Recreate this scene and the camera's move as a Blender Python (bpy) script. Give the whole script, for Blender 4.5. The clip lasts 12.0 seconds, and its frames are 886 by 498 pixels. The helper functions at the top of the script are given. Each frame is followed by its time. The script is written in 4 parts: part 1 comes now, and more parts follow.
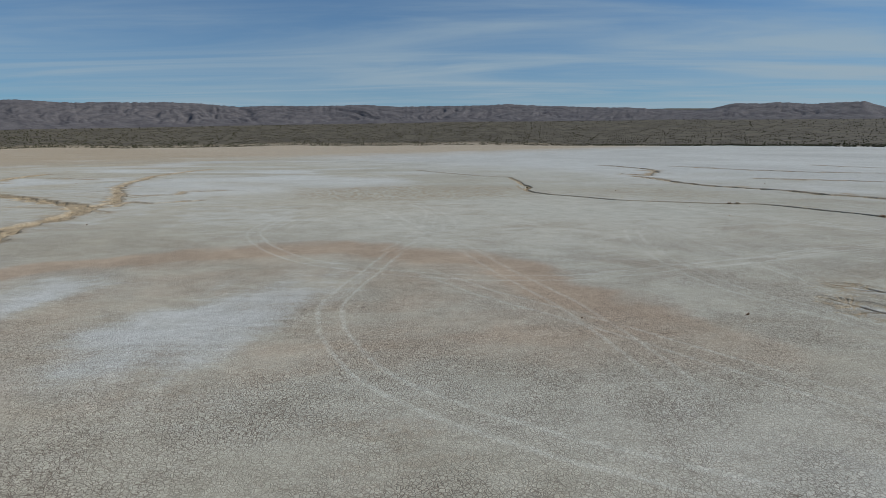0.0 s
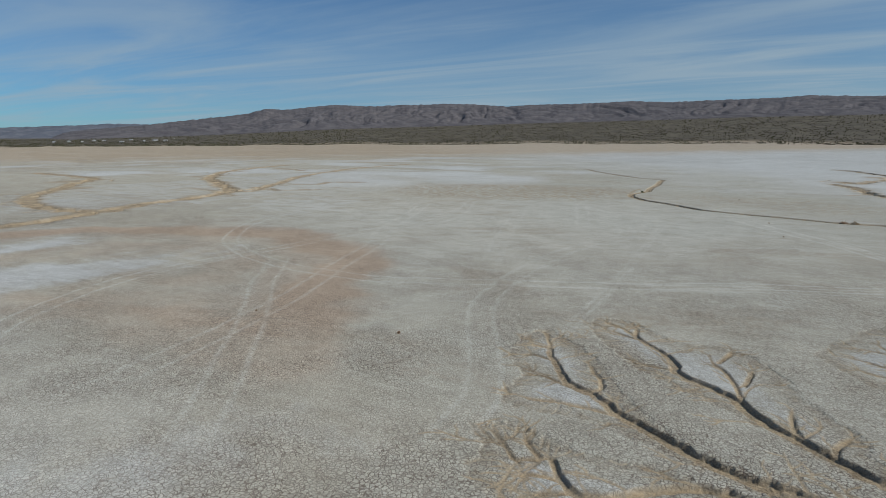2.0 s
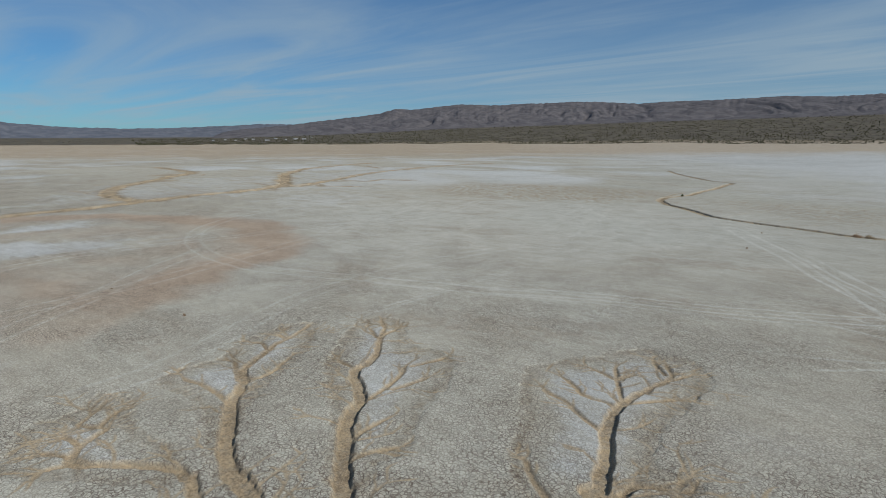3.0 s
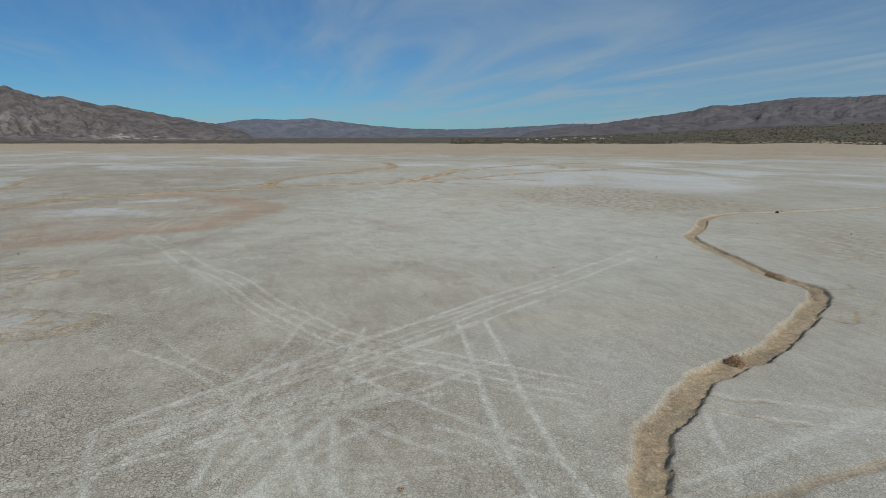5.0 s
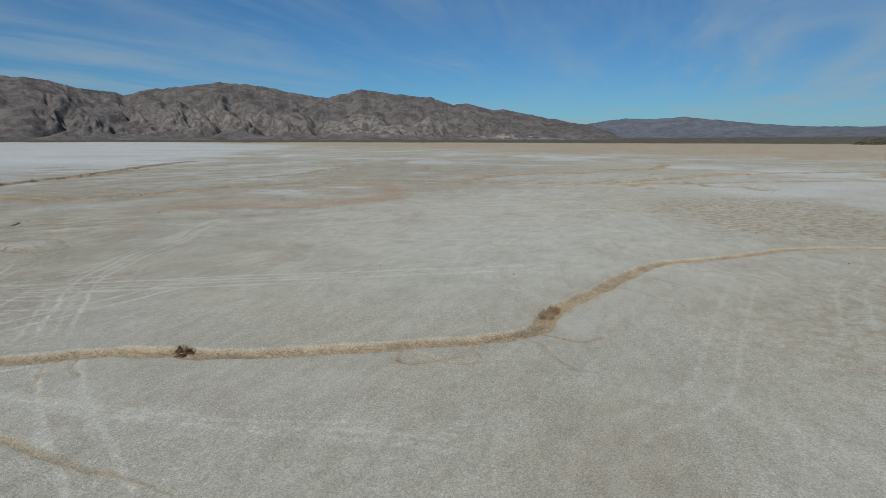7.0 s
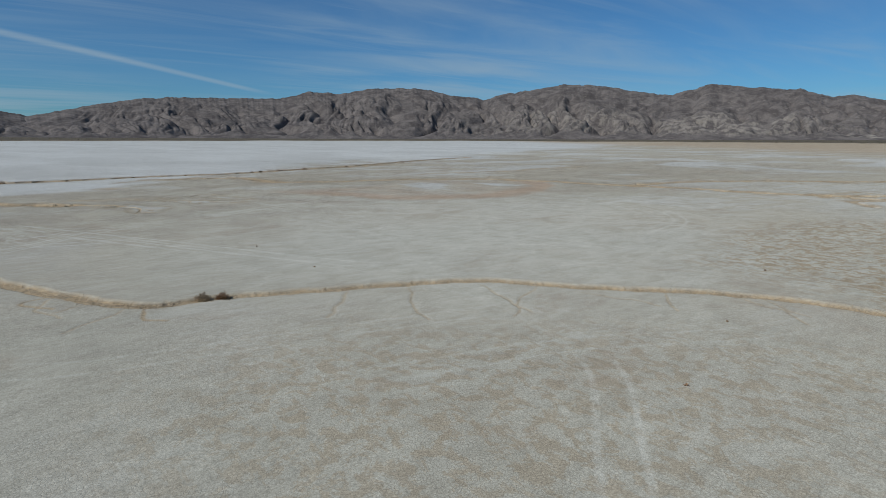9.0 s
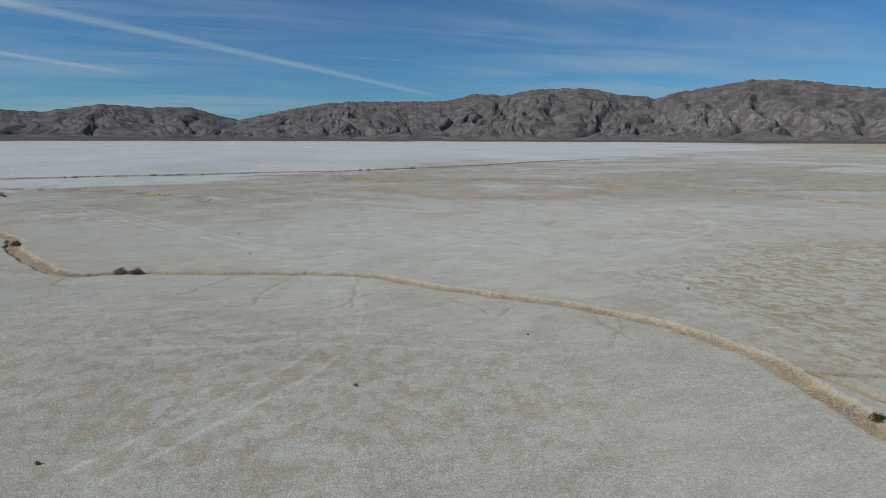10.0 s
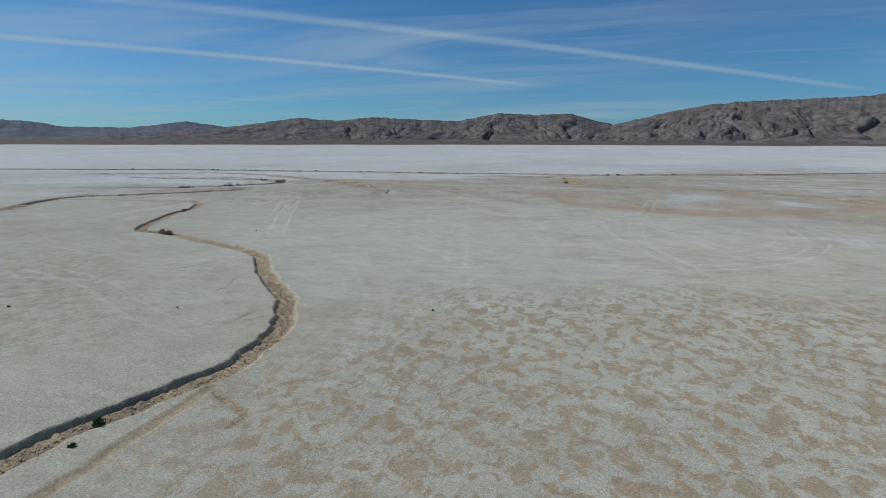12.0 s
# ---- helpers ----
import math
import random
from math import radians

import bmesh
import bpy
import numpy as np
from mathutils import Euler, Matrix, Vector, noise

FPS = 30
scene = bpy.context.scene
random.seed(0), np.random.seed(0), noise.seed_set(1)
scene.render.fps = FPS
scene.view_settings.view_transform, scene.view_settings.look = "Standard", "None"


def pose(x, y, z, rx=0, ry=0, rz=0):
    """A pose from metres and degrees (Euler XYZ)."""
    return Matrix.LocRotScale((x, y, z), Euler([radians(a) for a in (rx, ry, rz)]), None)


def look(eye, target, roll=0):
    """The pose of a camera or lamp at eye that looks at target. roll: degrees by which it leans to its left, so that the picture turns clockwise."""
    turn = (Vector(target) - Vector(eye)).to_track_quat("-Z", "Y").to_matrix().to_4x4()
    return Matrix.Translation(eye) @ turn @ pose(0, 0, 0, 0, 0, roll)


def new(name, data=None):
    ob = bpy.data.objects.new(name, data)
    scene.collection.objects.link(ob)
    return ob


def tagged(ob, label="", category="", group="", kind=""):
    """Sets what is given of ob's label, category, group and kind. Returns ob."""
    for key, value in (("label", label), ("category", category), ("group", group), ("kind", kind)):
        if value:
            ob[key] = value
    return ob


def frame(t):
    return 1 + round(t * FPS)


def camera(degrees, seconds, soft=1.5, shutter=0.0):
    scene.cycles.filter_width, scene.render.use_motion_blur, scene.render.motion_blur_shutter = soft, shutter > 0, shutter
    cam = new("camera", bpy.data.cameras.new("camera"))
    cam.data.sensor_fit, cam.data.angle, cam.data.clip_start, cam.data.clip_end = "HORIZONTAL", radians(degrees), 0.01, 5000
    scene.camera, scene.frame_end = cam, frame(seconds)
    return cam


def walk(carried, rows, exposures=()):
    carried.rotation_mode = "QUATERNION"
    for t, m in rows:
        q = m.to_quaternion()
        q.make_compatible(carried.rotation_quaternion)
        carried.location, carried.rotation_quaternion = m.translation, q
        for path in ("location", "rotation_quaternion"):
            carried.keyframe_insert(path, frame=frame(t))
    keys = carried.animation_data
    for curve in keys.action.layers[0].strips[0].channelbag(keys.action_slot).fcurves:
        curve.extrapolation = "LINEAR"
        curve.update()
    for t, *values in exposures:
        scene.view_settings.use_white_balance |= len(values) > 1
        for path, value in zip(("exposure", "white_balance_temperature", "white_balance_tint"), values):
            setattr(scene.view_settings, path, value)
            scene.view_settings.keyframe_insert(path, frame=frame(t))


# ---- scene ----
cam = camera(78.0, 12.0, 0.75)
PATH = [
    (0.0, -12.20, -75.44, 10.40, -11.05, 2.36, -0.40),
    (0.5, -4.55, -74.65, 10.38, -11.09, 9.58, -0.36),
    (1.0, 3.82, -72.85, 10.36, -11.10, 16.40, -0.29),
    (1.5, 12.37, -70.22, 10.34, -11.10, 22.94, -0.24),
    (2.0, 20.90, -66.73, 10.31, -11.12, 29.12, -0.22),
    (2.5, 29.39, -62.03, 10.29, -11.16, 35.49, -0.19),
    (3.0, 37.53, -56.01, 10.29, -11.19, 41.99, -0.13),
    (3.5, 45.85, -48.44, 10.31, -11.22, 48.72, -0.05),
    (4.0, 53.68, -39.59, 10.36, -11.23, 56.03, 0.01),
    (4.5, 60.07, -29.90, 10.41, -11.22, 64.16, 0.03),
    (5.0, 64.34, -19.85, 10.44, -11.22, 72.87, 0.00),
    (5.5, 66.87, -9.36, 10.45, -11.23, 81.93, -0.01),
    (6.0, 67.70, 1.29, 10.41, -11.25, 91.21, 0.01),
    (6.5, 66.90, 11.85, 10.36, -11.26, 100.51, 0.04),
    (7.0, 64.52, 21.82, 10.29, -11.26, 109.75, 0.07),
    (7.5, 60.51, 30.82, 10.22, -11.26, 118.70, 0.08),
    (8.0, 54.94, 39.06, 10.16, -11.29, 127.37, 0.09),
    (8.5, 48.13, 46.59, 10.11, -11.34, 135.71, 0.13),
    (9.0, 40.45, 53.34, 10.07, -11.39, 143.78, 0.18),
    (9.5, 32.22, 58.96, 10.04, -11.40, 151.87, 0.23),
    (10.0, 23.35, 63.24, 10.02, -11.35, 160.47, 0.27),
    (10.5, 13.84, 66.06, 10.00, -11.28, 169.74, 0.30),
    (11.0, 3.99, 67.14, 9.98, -11.21, 179.40, 0.30),
    (11.5, -5.81, 66.55, 9.96, -11.14, 188.88, 0.27),
    (12.0, -15.11, 64.35, 9.93, -11.09, 197.95, 0.22),
]
walk(cam, [(t, pose(x, y, z, 90 + p, 0, a) @ pose(0, 0, 0, 0, 0, lean)) for t, x, y, z, p, a, lean in PATH], [(0.0, 0.0, 6500, 10), (2.5, 0.0, 6500, 10), (5.5, -0.07, 6600, 10), (7.0, -0.06, 6580, 10), (9.0, -0.05, 6440, 10), (10.5, -0.02, 6340, 10), (12.0, 0.03, 6290, 10)])

# ---- light ----
SUN = Vector((0.77, 0.06, 0.63)).normalized()
sun = new("sun", bpy.data.lights.new("sun", "SUN"))
sun.data.energy, sun.data.angle, sun.data.color = 3.44, radians(0.53), (1.0, 0.985, 0.945)
sun.matrix_world = look(SUN * 50, (0, 0, 0))


class Nodes:
    """Short calls that add shader nodes to one tree."""

    def __init__(self, tree):
        self.tree = tree
        tree.nodes.clear()

    def put(self, socket, value):
        if isinstance(value, bpy.types.NodeSocket):
            self.tree.links.new(value, socket)
        elif value is not None:
            if isinstance(value, tuple) and len(value) == 3 and socket.type == "RGBA":
                value = (*value, 1.0)
            socket.default_value = value

    def math(self, op, a, b=None, c=None, clamp=False):
        n = self.tree.nodes.new("ShaderNodeMath")
        n.operation, n.use_clamp = op, clamp
        for s, v in zip(n.inputs, (a, b, c)):
            self.put(s, v)
        return n.outputs[0]

    def vmath(self, op, a, b=None):
        n = self.tree.nodes.new("ShaderNodeVectorMath")
        n.operation = op
        for s, v in zip(n.inputs, (a, b)):
            self.put(s, v)
        return n.outputs["Value"] if op in ("DOT_PRODUCT", "LENGTH") else n.outputs[0]

    def mix(self, f, a, b, blend="MIX"):
        n = self.tree.nodes.new("ShaderNodeMix")
        n.data_type, n.blend_type = "RGBA", blend
        self.put(n.inputs[0], f), self.put(n.inputs[6], a), self.put(n.inputs[7], b)
        return n.outputs[2]

    def ramp(self, v, lo, hi, to_lo=0.0, to_hi=1.0, smooth=True):
        n = self.tree.nodes.new("ShaderNodeMapRange")
        n.interpolation_type = "SMOOTHSTEP" if smooth else "LINEAR"
        for s, x in zip(n.inputs, (v, lo, hi, to_lo, to_hi)):
            self.put(s, x)
        return n.outputs[0]

    def noise(self, vec, scale, detail=4.0, rough=0.55, warp=0.0):
        n = self.tree.nodes.new("ShaderNodeTexNoise")
        self.put(n.inputs["Vector"], vec)
        for k, x in (("Scale", scale), ("Detail", detail), ("Roughness", rough), ("Distortion", warp)):
            n.inputs[k].default_value = x
        return n

    def voronoi(self, vec, scale, feature="DISTANCE_TO_EDGE"):
        n = self.tree.nodes.new("ShaderNodeTexVoronoi")
        n.feature = feature
        self.put(n.inputs["Vector"], vec)
        n.inputs["Scale"].default_value = scale
        return n

    def attr(self, name):
        n = self.tree.nodes.new("ShaderNodeAttribute")
        n.attribute_name = name
        s = self.tree.nodes.new("ShaderNodeSeparateColor")
        self.tree.links.new(n.outputs["Color"], s.inputs[0])
        return s.outputs

    def position(self):
        return self.tree.nodes.new("ShaderNodeNewGeometry").outputs["Position"]

    def stretch(self, vec, scale, turn=(0.0, 0.0, 0.0)):
        n = self.tree.nodes.new("ShaderNodeMapping")
        self.put(n.inputs["Vector"], vec)
        n.inputs["Scale"].default_value, n.inputs["Rotation"].default_value = scale, turn
        return n.outputs[0]

    def surface(self, color, rough=0.9, height=None, strength=0.3, distance=0.02, specular=0.2):
        b = self.tree.nodes.new("ShaderNodeBsdfPrincipled")
        self.put(b.inputs["Base Color"], color), self.put(b.inputs["Roughness"], rough)
        b.inputs["Specular IOR Level"].default_value = specular
        b.inputs["Diffuse Roughness"].default_value = 0.12
        if height is not None:
            n = self.tree.nodes.new("ShaderNodeBump")
            n.inputs["Strength"].default_value, n.inputs["Distance"].default_value = strength, distance
            self.put(n.inputs["Height"], height)
            self.tree.links.new(n.outputs[0], b.inputs["Normal"])
        o = self.tree.nodes.new("ShaderNodeOutputMaterial")
        self.tree.links.new(b.outputs[0], o.inputs[0])


def sky_world():
    world = bpy.data.worlds.new("desert_sky")
    scene.world = world
    world.use_nodes = True
    k = Nodes(world.node_tree)
    sky = k.tree.nodes.new("ShaderNodeTexSky")
    sky.sky_type, sky.sun_disc = "NISHITA", False
    sky.sun_elevation = math.asin(SUN.z)
    sky.sun_rotation = math.atan2(SUN.x, SUN.y)
    sky.altitude, sky.air_density, sky.dust_density, sky.ozone_density = 800, 1.0, 0.5, 3.0
    way = k.tree.nodes.new("ShaderNodeTexCoord").outputs["Generated"]
    part_z = k.tree.nodes.new("ShaderNodeSeparateXYZ")
    k.put(part_z.inputs[0], way)
    up = k.math("MAXIMUM", part_z.outputs[2], 0.0)
    # the cloud deck as a plane overhead
    flat = k.math("ADD", up, 0.035)
    px, py = k.math("DIVIDE", part_z.outputs[0], flat), k.math("DIVIDE", part_z.outputs[1], flat)
    join = k.tree.nodes.new("ShaderNodeCombineXYZ")
    k.put(join.inputs[0], px), k.put(join.inputs[1], py)
    deck = join.outputs[0]
    streak = k.noise(k.stretch(deck, (0.20, 0.62, 1.0), (0, 0, radians(24))), 1.0, 8.0, 0.56, 1.1).outputs[0]
    fibre = k.noise(k.stretch(deck, (0.35, 1.9, 1.0), (0, 0, radians(-38))), 1.0, 7.0, 0.56, 1.6).outputs[0]
    patch = k.noise(deck, 0.16, 4.0, 0.55).outputs[0]
    thin = k.math("MULTIPLY", k.math("MAXIMUM", k.ramp(streak, 0.38, 0.74), k.ramp(fibre, 0.42, 0.78, 0.0, 0.5)), k.ramp(patch, 0.28, 0.58))
    # more veil towards the north-east, clear blue in the south
    lean = k.vmath("DOT_PRODUCT", way, (0.35, 0.93, 0.0))
    veil = k.math("MULTIPLY", k.ramp(lean, -0.6, 0.95, 0.10, 0.85), k.ramp(up, 0.0, 0.32, 1.0, 0.30))
    cloud = k.math("MULTIPLY_ADD", thin, k.ramp(lean, -0.5, 0.9, 0.50, 0.32), k.math("MULTIPLY", veil, k.ramp(streak, 0.25, 0.7, 0.45, 1.0)))
    # old vapour trails: from, to on the deck, half width
    for (ax, ay), (bx, by), half, gain in (((1.8, -4.0), (-3.2, -8.9), 0.08, 0.40), ((4.7, -3.25), (1.1, -7.6), 0.09, 0.50), ((7.77, -5.19), (5.27, -8.46), 0.06, 0.30)):
        length = math.hypot(bx - ax, by - ay)
        ux, uy = (bx - ax) / length, (by - ay) / length
        along = k.math("ADD", k.math("MULTIPLY", px, ux), k.math("MULTIPLY_ADD", py, uy, -(ax * ux + ay * uy)))
        side = k.math("ABSOLUTE", k.math("ADD", k.math("MULTIPLY", px, -uy), k.math("MULTIPLY_ADD", py, ux, ax * uy - ay * ux)))
        side = k.math("ADD", side, k.math("MULTIPLY", k.math("SUBTRACT", streak, 0.5), half * 0.9))
        band = k.ramp(side, half * 0.2, half * 2.2, gain, 0.0)
        band = k.math("MULTIPLY", band, k.ramp(along, length * 1.02, length * 0.8, 0.0, 1.0))
        cloud = k.math("ADD", cloud, k.math("MULTIPLY", band, k.ramp(along, -6.0, 0.5, 0.0, 1.0)))
    cloud = k.math("MULTIPLY", cloud, k.ramp(up, 0.0, 0.05, 0.75, 1.0), None, True)
    blue = k.mix(1.0, sky.outputs[0], SKY_TINT, "MULTIPLY")
    color = k.mix(cloud, blue, CLOUD)
    bg = k.tree.nodes.new("ShaderNodeBackground")
    bg.inputs["Strength"].default_value = SKY_GAIN
    k.put(bg.inputs["Color"], color)
    out = k.tree.nodes.new("ShaderNodeOutputWorld")
    k.tree.links.new(bg.outputs[0], out.inputs[0])


SKY_GAIN, SKY_TINT, CLOUD = 0.068, (0.372, 0.762, 1.05), (4.4, 5.8, 6.9)
sky_world()


# ---- materials ----
def material(name):
    m = bpy.data.materials.new(name)
    m.use_nodes = True
    return m, Nodes(m.node_tree)


def playa_material():
    m, k = material("cracked_playa")
    p = k.position()
    track, silt, white = k.attr("stain_a")[:3]
    ochre, rim_stain_shade, scrub = k.attr("stain_b")[:3]
    tan, chan, crackle = k.attr("stain_c")[:3]
    big = k.noise(p, 0.035, 5.0, 0.6).outputs[0]
    mid = k.noise(p, 0.35, 6.0, 0.65).outputs[0]
    fine = k.noise(p, 3.2, 6.0, 0.7).outputs[0]
    grit = k.noise(p, 13.0, 5.0, 0.75).outputs[0]
    wind = k.noise(k.stretch(p, (0.06, 0.5, 1.0), (0, 0, radians(-35))), 1.0, 6.0, 0.65, 0.4).outputs[0]
    # ground colours
    grey = k.mix(k.math("MULTIPLY_ADD", k.ramp(mid, 0.3, 0.7), 0.45, k.ramp(k.noise(p, 0.012, 5.0, 0.6).outputs[0], 0.36, 0.64, 0.0, 0.55)), BASE_DARK, BASE_LIGHT)
    grey = k.mix(k.ramp(big, 0.38, 0.66, 0.0, 0.5), grey, BASE_WARM)
    grey = k.mix(k.ramp(wind, 0.50, 0.72, 0.0, 0.22), grey, (0.49, 0.49, 0.43))
    # salt: near sheets, and the far white pan in the south and east
    wob = k.math("MULTIPLY_ADD", k.math("SUBTRACT", mid, 0.5), 0.55, k.math("MULTIPLY", k.math("SUBTRACT", fine, 0.5), 0.35))
    salt = k.ramp(k.math("MULTIPLY_ADD", white, 0.85, k.math("MULTIPLY_ADD", wob, 1.5, k.math("MULTIPLY", k.math("SUBTRACT", wind, 0.5), 0.9))), 0.15, 0.95, 0.0, 0.85)
    south = k.math("ADD", k.vmath("DOT_PRODUCT", p, (0.5, -0.87, 0.0)), k.ramp(big, 0.2, 0.8, -60.0, 60.0, False))
    east = k.math("ADD", k.vmath("DOT_PRODUCT", p, (0.80, 0.60, 0.0)), k.ramp(big, 0.2, 0.8, -60.0, 60.0, False))
    warm = k.ramp(k.math("ADD", k.vmath("DOT_PRODUCT", p, (-0.75, -0.5, 0.0)), k.ramp(big, 0.2, 0.8, -25.0, 25.0, False)), -35.0, 40.0, 0.0, 0.30)
    grey = k.mix(warm, grey, k.mix(k.ramp(mid, 0.3, 0.7), (0.395, 0.346, 0.258), (0.485, 0.432, 0.335)))
    clean = k.ramp(k.math("ADD", k.vmath("DOT_PRODUCT", p, (0.75, -0.66, 0.0)), k.ramp(big, 0.2, 0.8, -40.0, 40.0, False)), 78.0, 140.0, 0.0, 0.55)
    drift = k.noise(k.stretch(p, (0.6, 1.0, 1.0), (0, 0, 0.6)), 0.022, 6.0, 0.62, 0.8).outputs[0]
    pan = k.math("MAXIMUM", k.math("MAXIMUM", k.ramp(k.math("ADD", south, k.ramp(drift, 0.3, 0.7, -45.0, 45.0, False)), 60.0, 112.0, 0.0, 0.9), clean), k.ramp(east, 25.0, 130.0, 0.0, 0.72))
    out = k.ramp(k.vmath("LENGTH", p), 40.0, 90.0)
    pan = k.math("MAXIMUM", pan, k.math("MULTIPLY", k.ramp(drift, 0.46, 0.62, 0.0, 0.7), out))
    pan = k.math("MULTIPLY", pan, k.ramp(wind, 0.2, 0.55, 0.75, 1.0))
    salt = k.math("MAXIMUM", salt, pan)
    # the flat is paler towards its middle
    middle = k.math("ADD", k.vmath("LENGTH", k.vmath("ADD", p, (4.0, -2.0, 0.0))), k.ramp(big, 0.2, 0.8, -14.0, 14.0, False))
    pale_middle = k.math("MULTIPLY", k.ramp(middle, 18.0, 52.0, 0.50, 0.0), k.ramp(k.math("MULTIPLY_ADD", wind, 0.25, k.math("MULTIPLY", mid, 0.75)), 0.34, 0.62, 0.5, 1.0))
    crust = k.noise(k.stretch(p, (1.0, 0.5, 1.0), (0, 0, 0.4)), 0.016, 7.0, 0.66, 0.6).outputs[0]
    col = k.mix(k.math("MULTIPLY", salt, 0.85), grey, k.mix(k.ramp(crust, 0.35, 0.62), (0.50, 0.515, 0.505), SALT_SKY_TINT))
    col = k.mix(pale_middle, col, (0.588, 0.578, 0.508))
    # the warm silty pan of the north and west
    west = k.math("ADD", k.vmath("DOT_PRODUCT", p, (-0.80, 0.60, 0.0)), k.ramp(big, 0.2, 0.8, -90.0, 90.0, False))
    col = k.mix(k.math("MULTIPLY", k.ramp(west, 190.0, 430.0, 0.0, 0.95), k.ramp(wind, 0.3, 0.6, 0.55, 1.0)), col, (0.44, 0.35, 0.238))
    ring = k.ramp(k.math("ADD", ochre, k.math("MULTIPLY", wob, 0.7)), 0.15, 0.95)
    col = k.mix(k.math("MULTIPLY", ring, 0.84), col, OCHRE)
    blot = k.noise(k.stretch(p, (1.0, 0.75, 1.0), (0, 0, 0.5)), 1.25, 8.0, 0.70, 0.5).outputs[0]
    col = k.mix(k.math("MULTIPLY", k.math("MULTIPLY", tan, k.ramp(blot, 0.475, 0.56)), 0.85), col, (0.345, 0.27, 0.172))
    # brown dry patches where the crust has lifted
    lift = k.noise(k.stretch(p, (0.55, 1.0, 1.0), (0, 0, radians(28))), 0.10, 8.0, 0.66, 0.7).outputs[0]
    lift = k.math("MULTIPLY", k.ramp(lift, 0.535, 0.64), k.ramp(k.math("MULTIPLY_ADD", blot, 0.5, k.math("MULTIPLY", fine, 0.5)), 0.42, 0.56, 0.15, 1.0))
    col = k.mix(k.math("MULTIPLY", k.math("MULTIPLY", lift, k.math("SUBTRACT", 1.0, k.math("MULTIPLY", salt, 0.8))), 0.55), col, (0.345, 0.290, 0.215))
    # brown fan rims and ditch soil, with the painted shade of channel banks
    col = k.mix(k.math("MULTIPLY", rim_stain_shade, k.ramp(fine, 0.3, 0.65, 0.25, 0.8)), col, (0.265, 0.213, 0.14))
    lump = k.noise(p, 6.5, 6.0, 0.75, 0.6).outputs[0]
    # pale crust pressed clean by tyres
    worn = k.math("MULTIPLY", track, k.ramp(k.math("MULTIPLY_ADD", fine, 0.5, k.math("MULTIPLY", mid, 0.5)), 0.36, 0.58, 0.28, 1.0))
    col = k.mix(k.math("MULTIPLY", worn, 0.95), col, (0.64, 0.635, 0.565))
    col = k.mix(k.math("MULTIPLY", silt, k.ramp(fine, 0.25, 0.6, 0.6, 1.0)), col, k.mix(k.ramp(k.math("MULTIPLY_ADD", lump, 0.5, k.math("MULTIPLY", mid, 0.5)), 0.34, 0.58), SILT, (0.425, 0.328, 0.205)))
    # drying cracks
    bent = k.vmath("ADD", p, k.vmath("MULTIPLY", k.noise(p, 2.0, 3.0, 0.55).outputs["Color"], (0.30, 0.30, 0.30)))
    plates = k.voronoi(bent, 6.6)
    gap = k.ramp(plates.outputs["Distance"], 0.012, 0.12, 1.0, 0.0)
    large = k.ramp(k.voronoi(bent, 1.9).outputs["Distance"], 0.006, 0.042, 1.0, 0.0)
    where = k.math("MULTIPLY", crackle, k.ramp(k.noise(p, 0.13, 5.0, 0.62).outputs[0], 0.34, 0.60, 0.40, 1.0))
    where = k.math("MULTIPLY", where, k.math("SUBTRACT", 1.0, k.math("MULTIPLY", salt, 0.6)))
    where = k.math("MULTIPLY", where, k.math("SUBTRACT", 1.0, k.math("MAXIMUM", k.math("MULTIPLY", track, 0.55), chan)))
    gap = k.math("MULTIPLY", gap, where)
    gap = k.math("MAXIMUM", gap, k.math("MULTIPLY", large, k.math("MULTIPLY", where, 0.62)))
    gap = k.math("MULTIPLY", gap, k.ramp(fine, 0.25, 0.6, 0.35, 1.0))
    tone = k.voronoi(bent, 6.6, "F1")
    shade = k.tree.nodes.new("ShaderNodeSeparateColor")
    k.put(shade.inputs[0], tone.outputs["Color"])
    col = k.mix(k.math("MULTIPLY", where, 0.42), col, k.mix(1.0, col, k.mix(shade.outputs[0], (0.70, 0.70, 0.70), (1.18, 1.18, 1.18)), "MULTIPLY"))
    col = k.mix(1.0, col, k.mix(k.ramp(grit, 0.29, 0.71), (0.72, 0.72, 0.715), (1.22, 1.22, 1.22)), "MULTIPLY")
    col = k.mix(1.0, col, k.mix(k.ramp(fine, 0.28, 0.72), (0.89, 0.89, 0.885), (1.09, 1.09, 1.09)), "MULTIPLY")
    flake = k.noise(k.stretch(p, (0.5, 1.3, 1.0), (0, 0, radians(-35))), 0.9, 6.0, 0.7).outputs[0]
    col = k.mix(1.0, col, k.mix(k.ramp(flake, 0.38, 0.60), (0.935, 0.93, 0.92), (1.04, 1.04, 1.04)), "MULTIPLY")
    col = k.mix(k.math("MULTIPLY", gap, 0.92), col, (0.115, 0.082, 0.062))
    # stony scrub plain beyond the shore
    stone = k.mix(k.ramp(k.noise(p, 0.02, 6.0, 0.7).outputs[0], 0.35, 0.65), (0.074, 0.063, 0.044), (0.138, 0.116, 0.080))
    shore = k.ramp(k.math("ADD", scrub, k.math("MULTIPLY", k.math("SUBTRACT", k.noise(p, 0.006, 5.0).outputs[0], 0.5), 0.5)), 0.25, 0.6)
    strip = k.mix(k.ramp(k.noise(p, 0.05, 5.0, 0.7).outputs[0], 0.35, 0.65), (0.20, 0.158, 0.105), (0.30, 0.242, 0.165))
    col = k.mix(shore, col, k.mix(k.ramp(scrub, 0.45, 0.85), strip, stone))
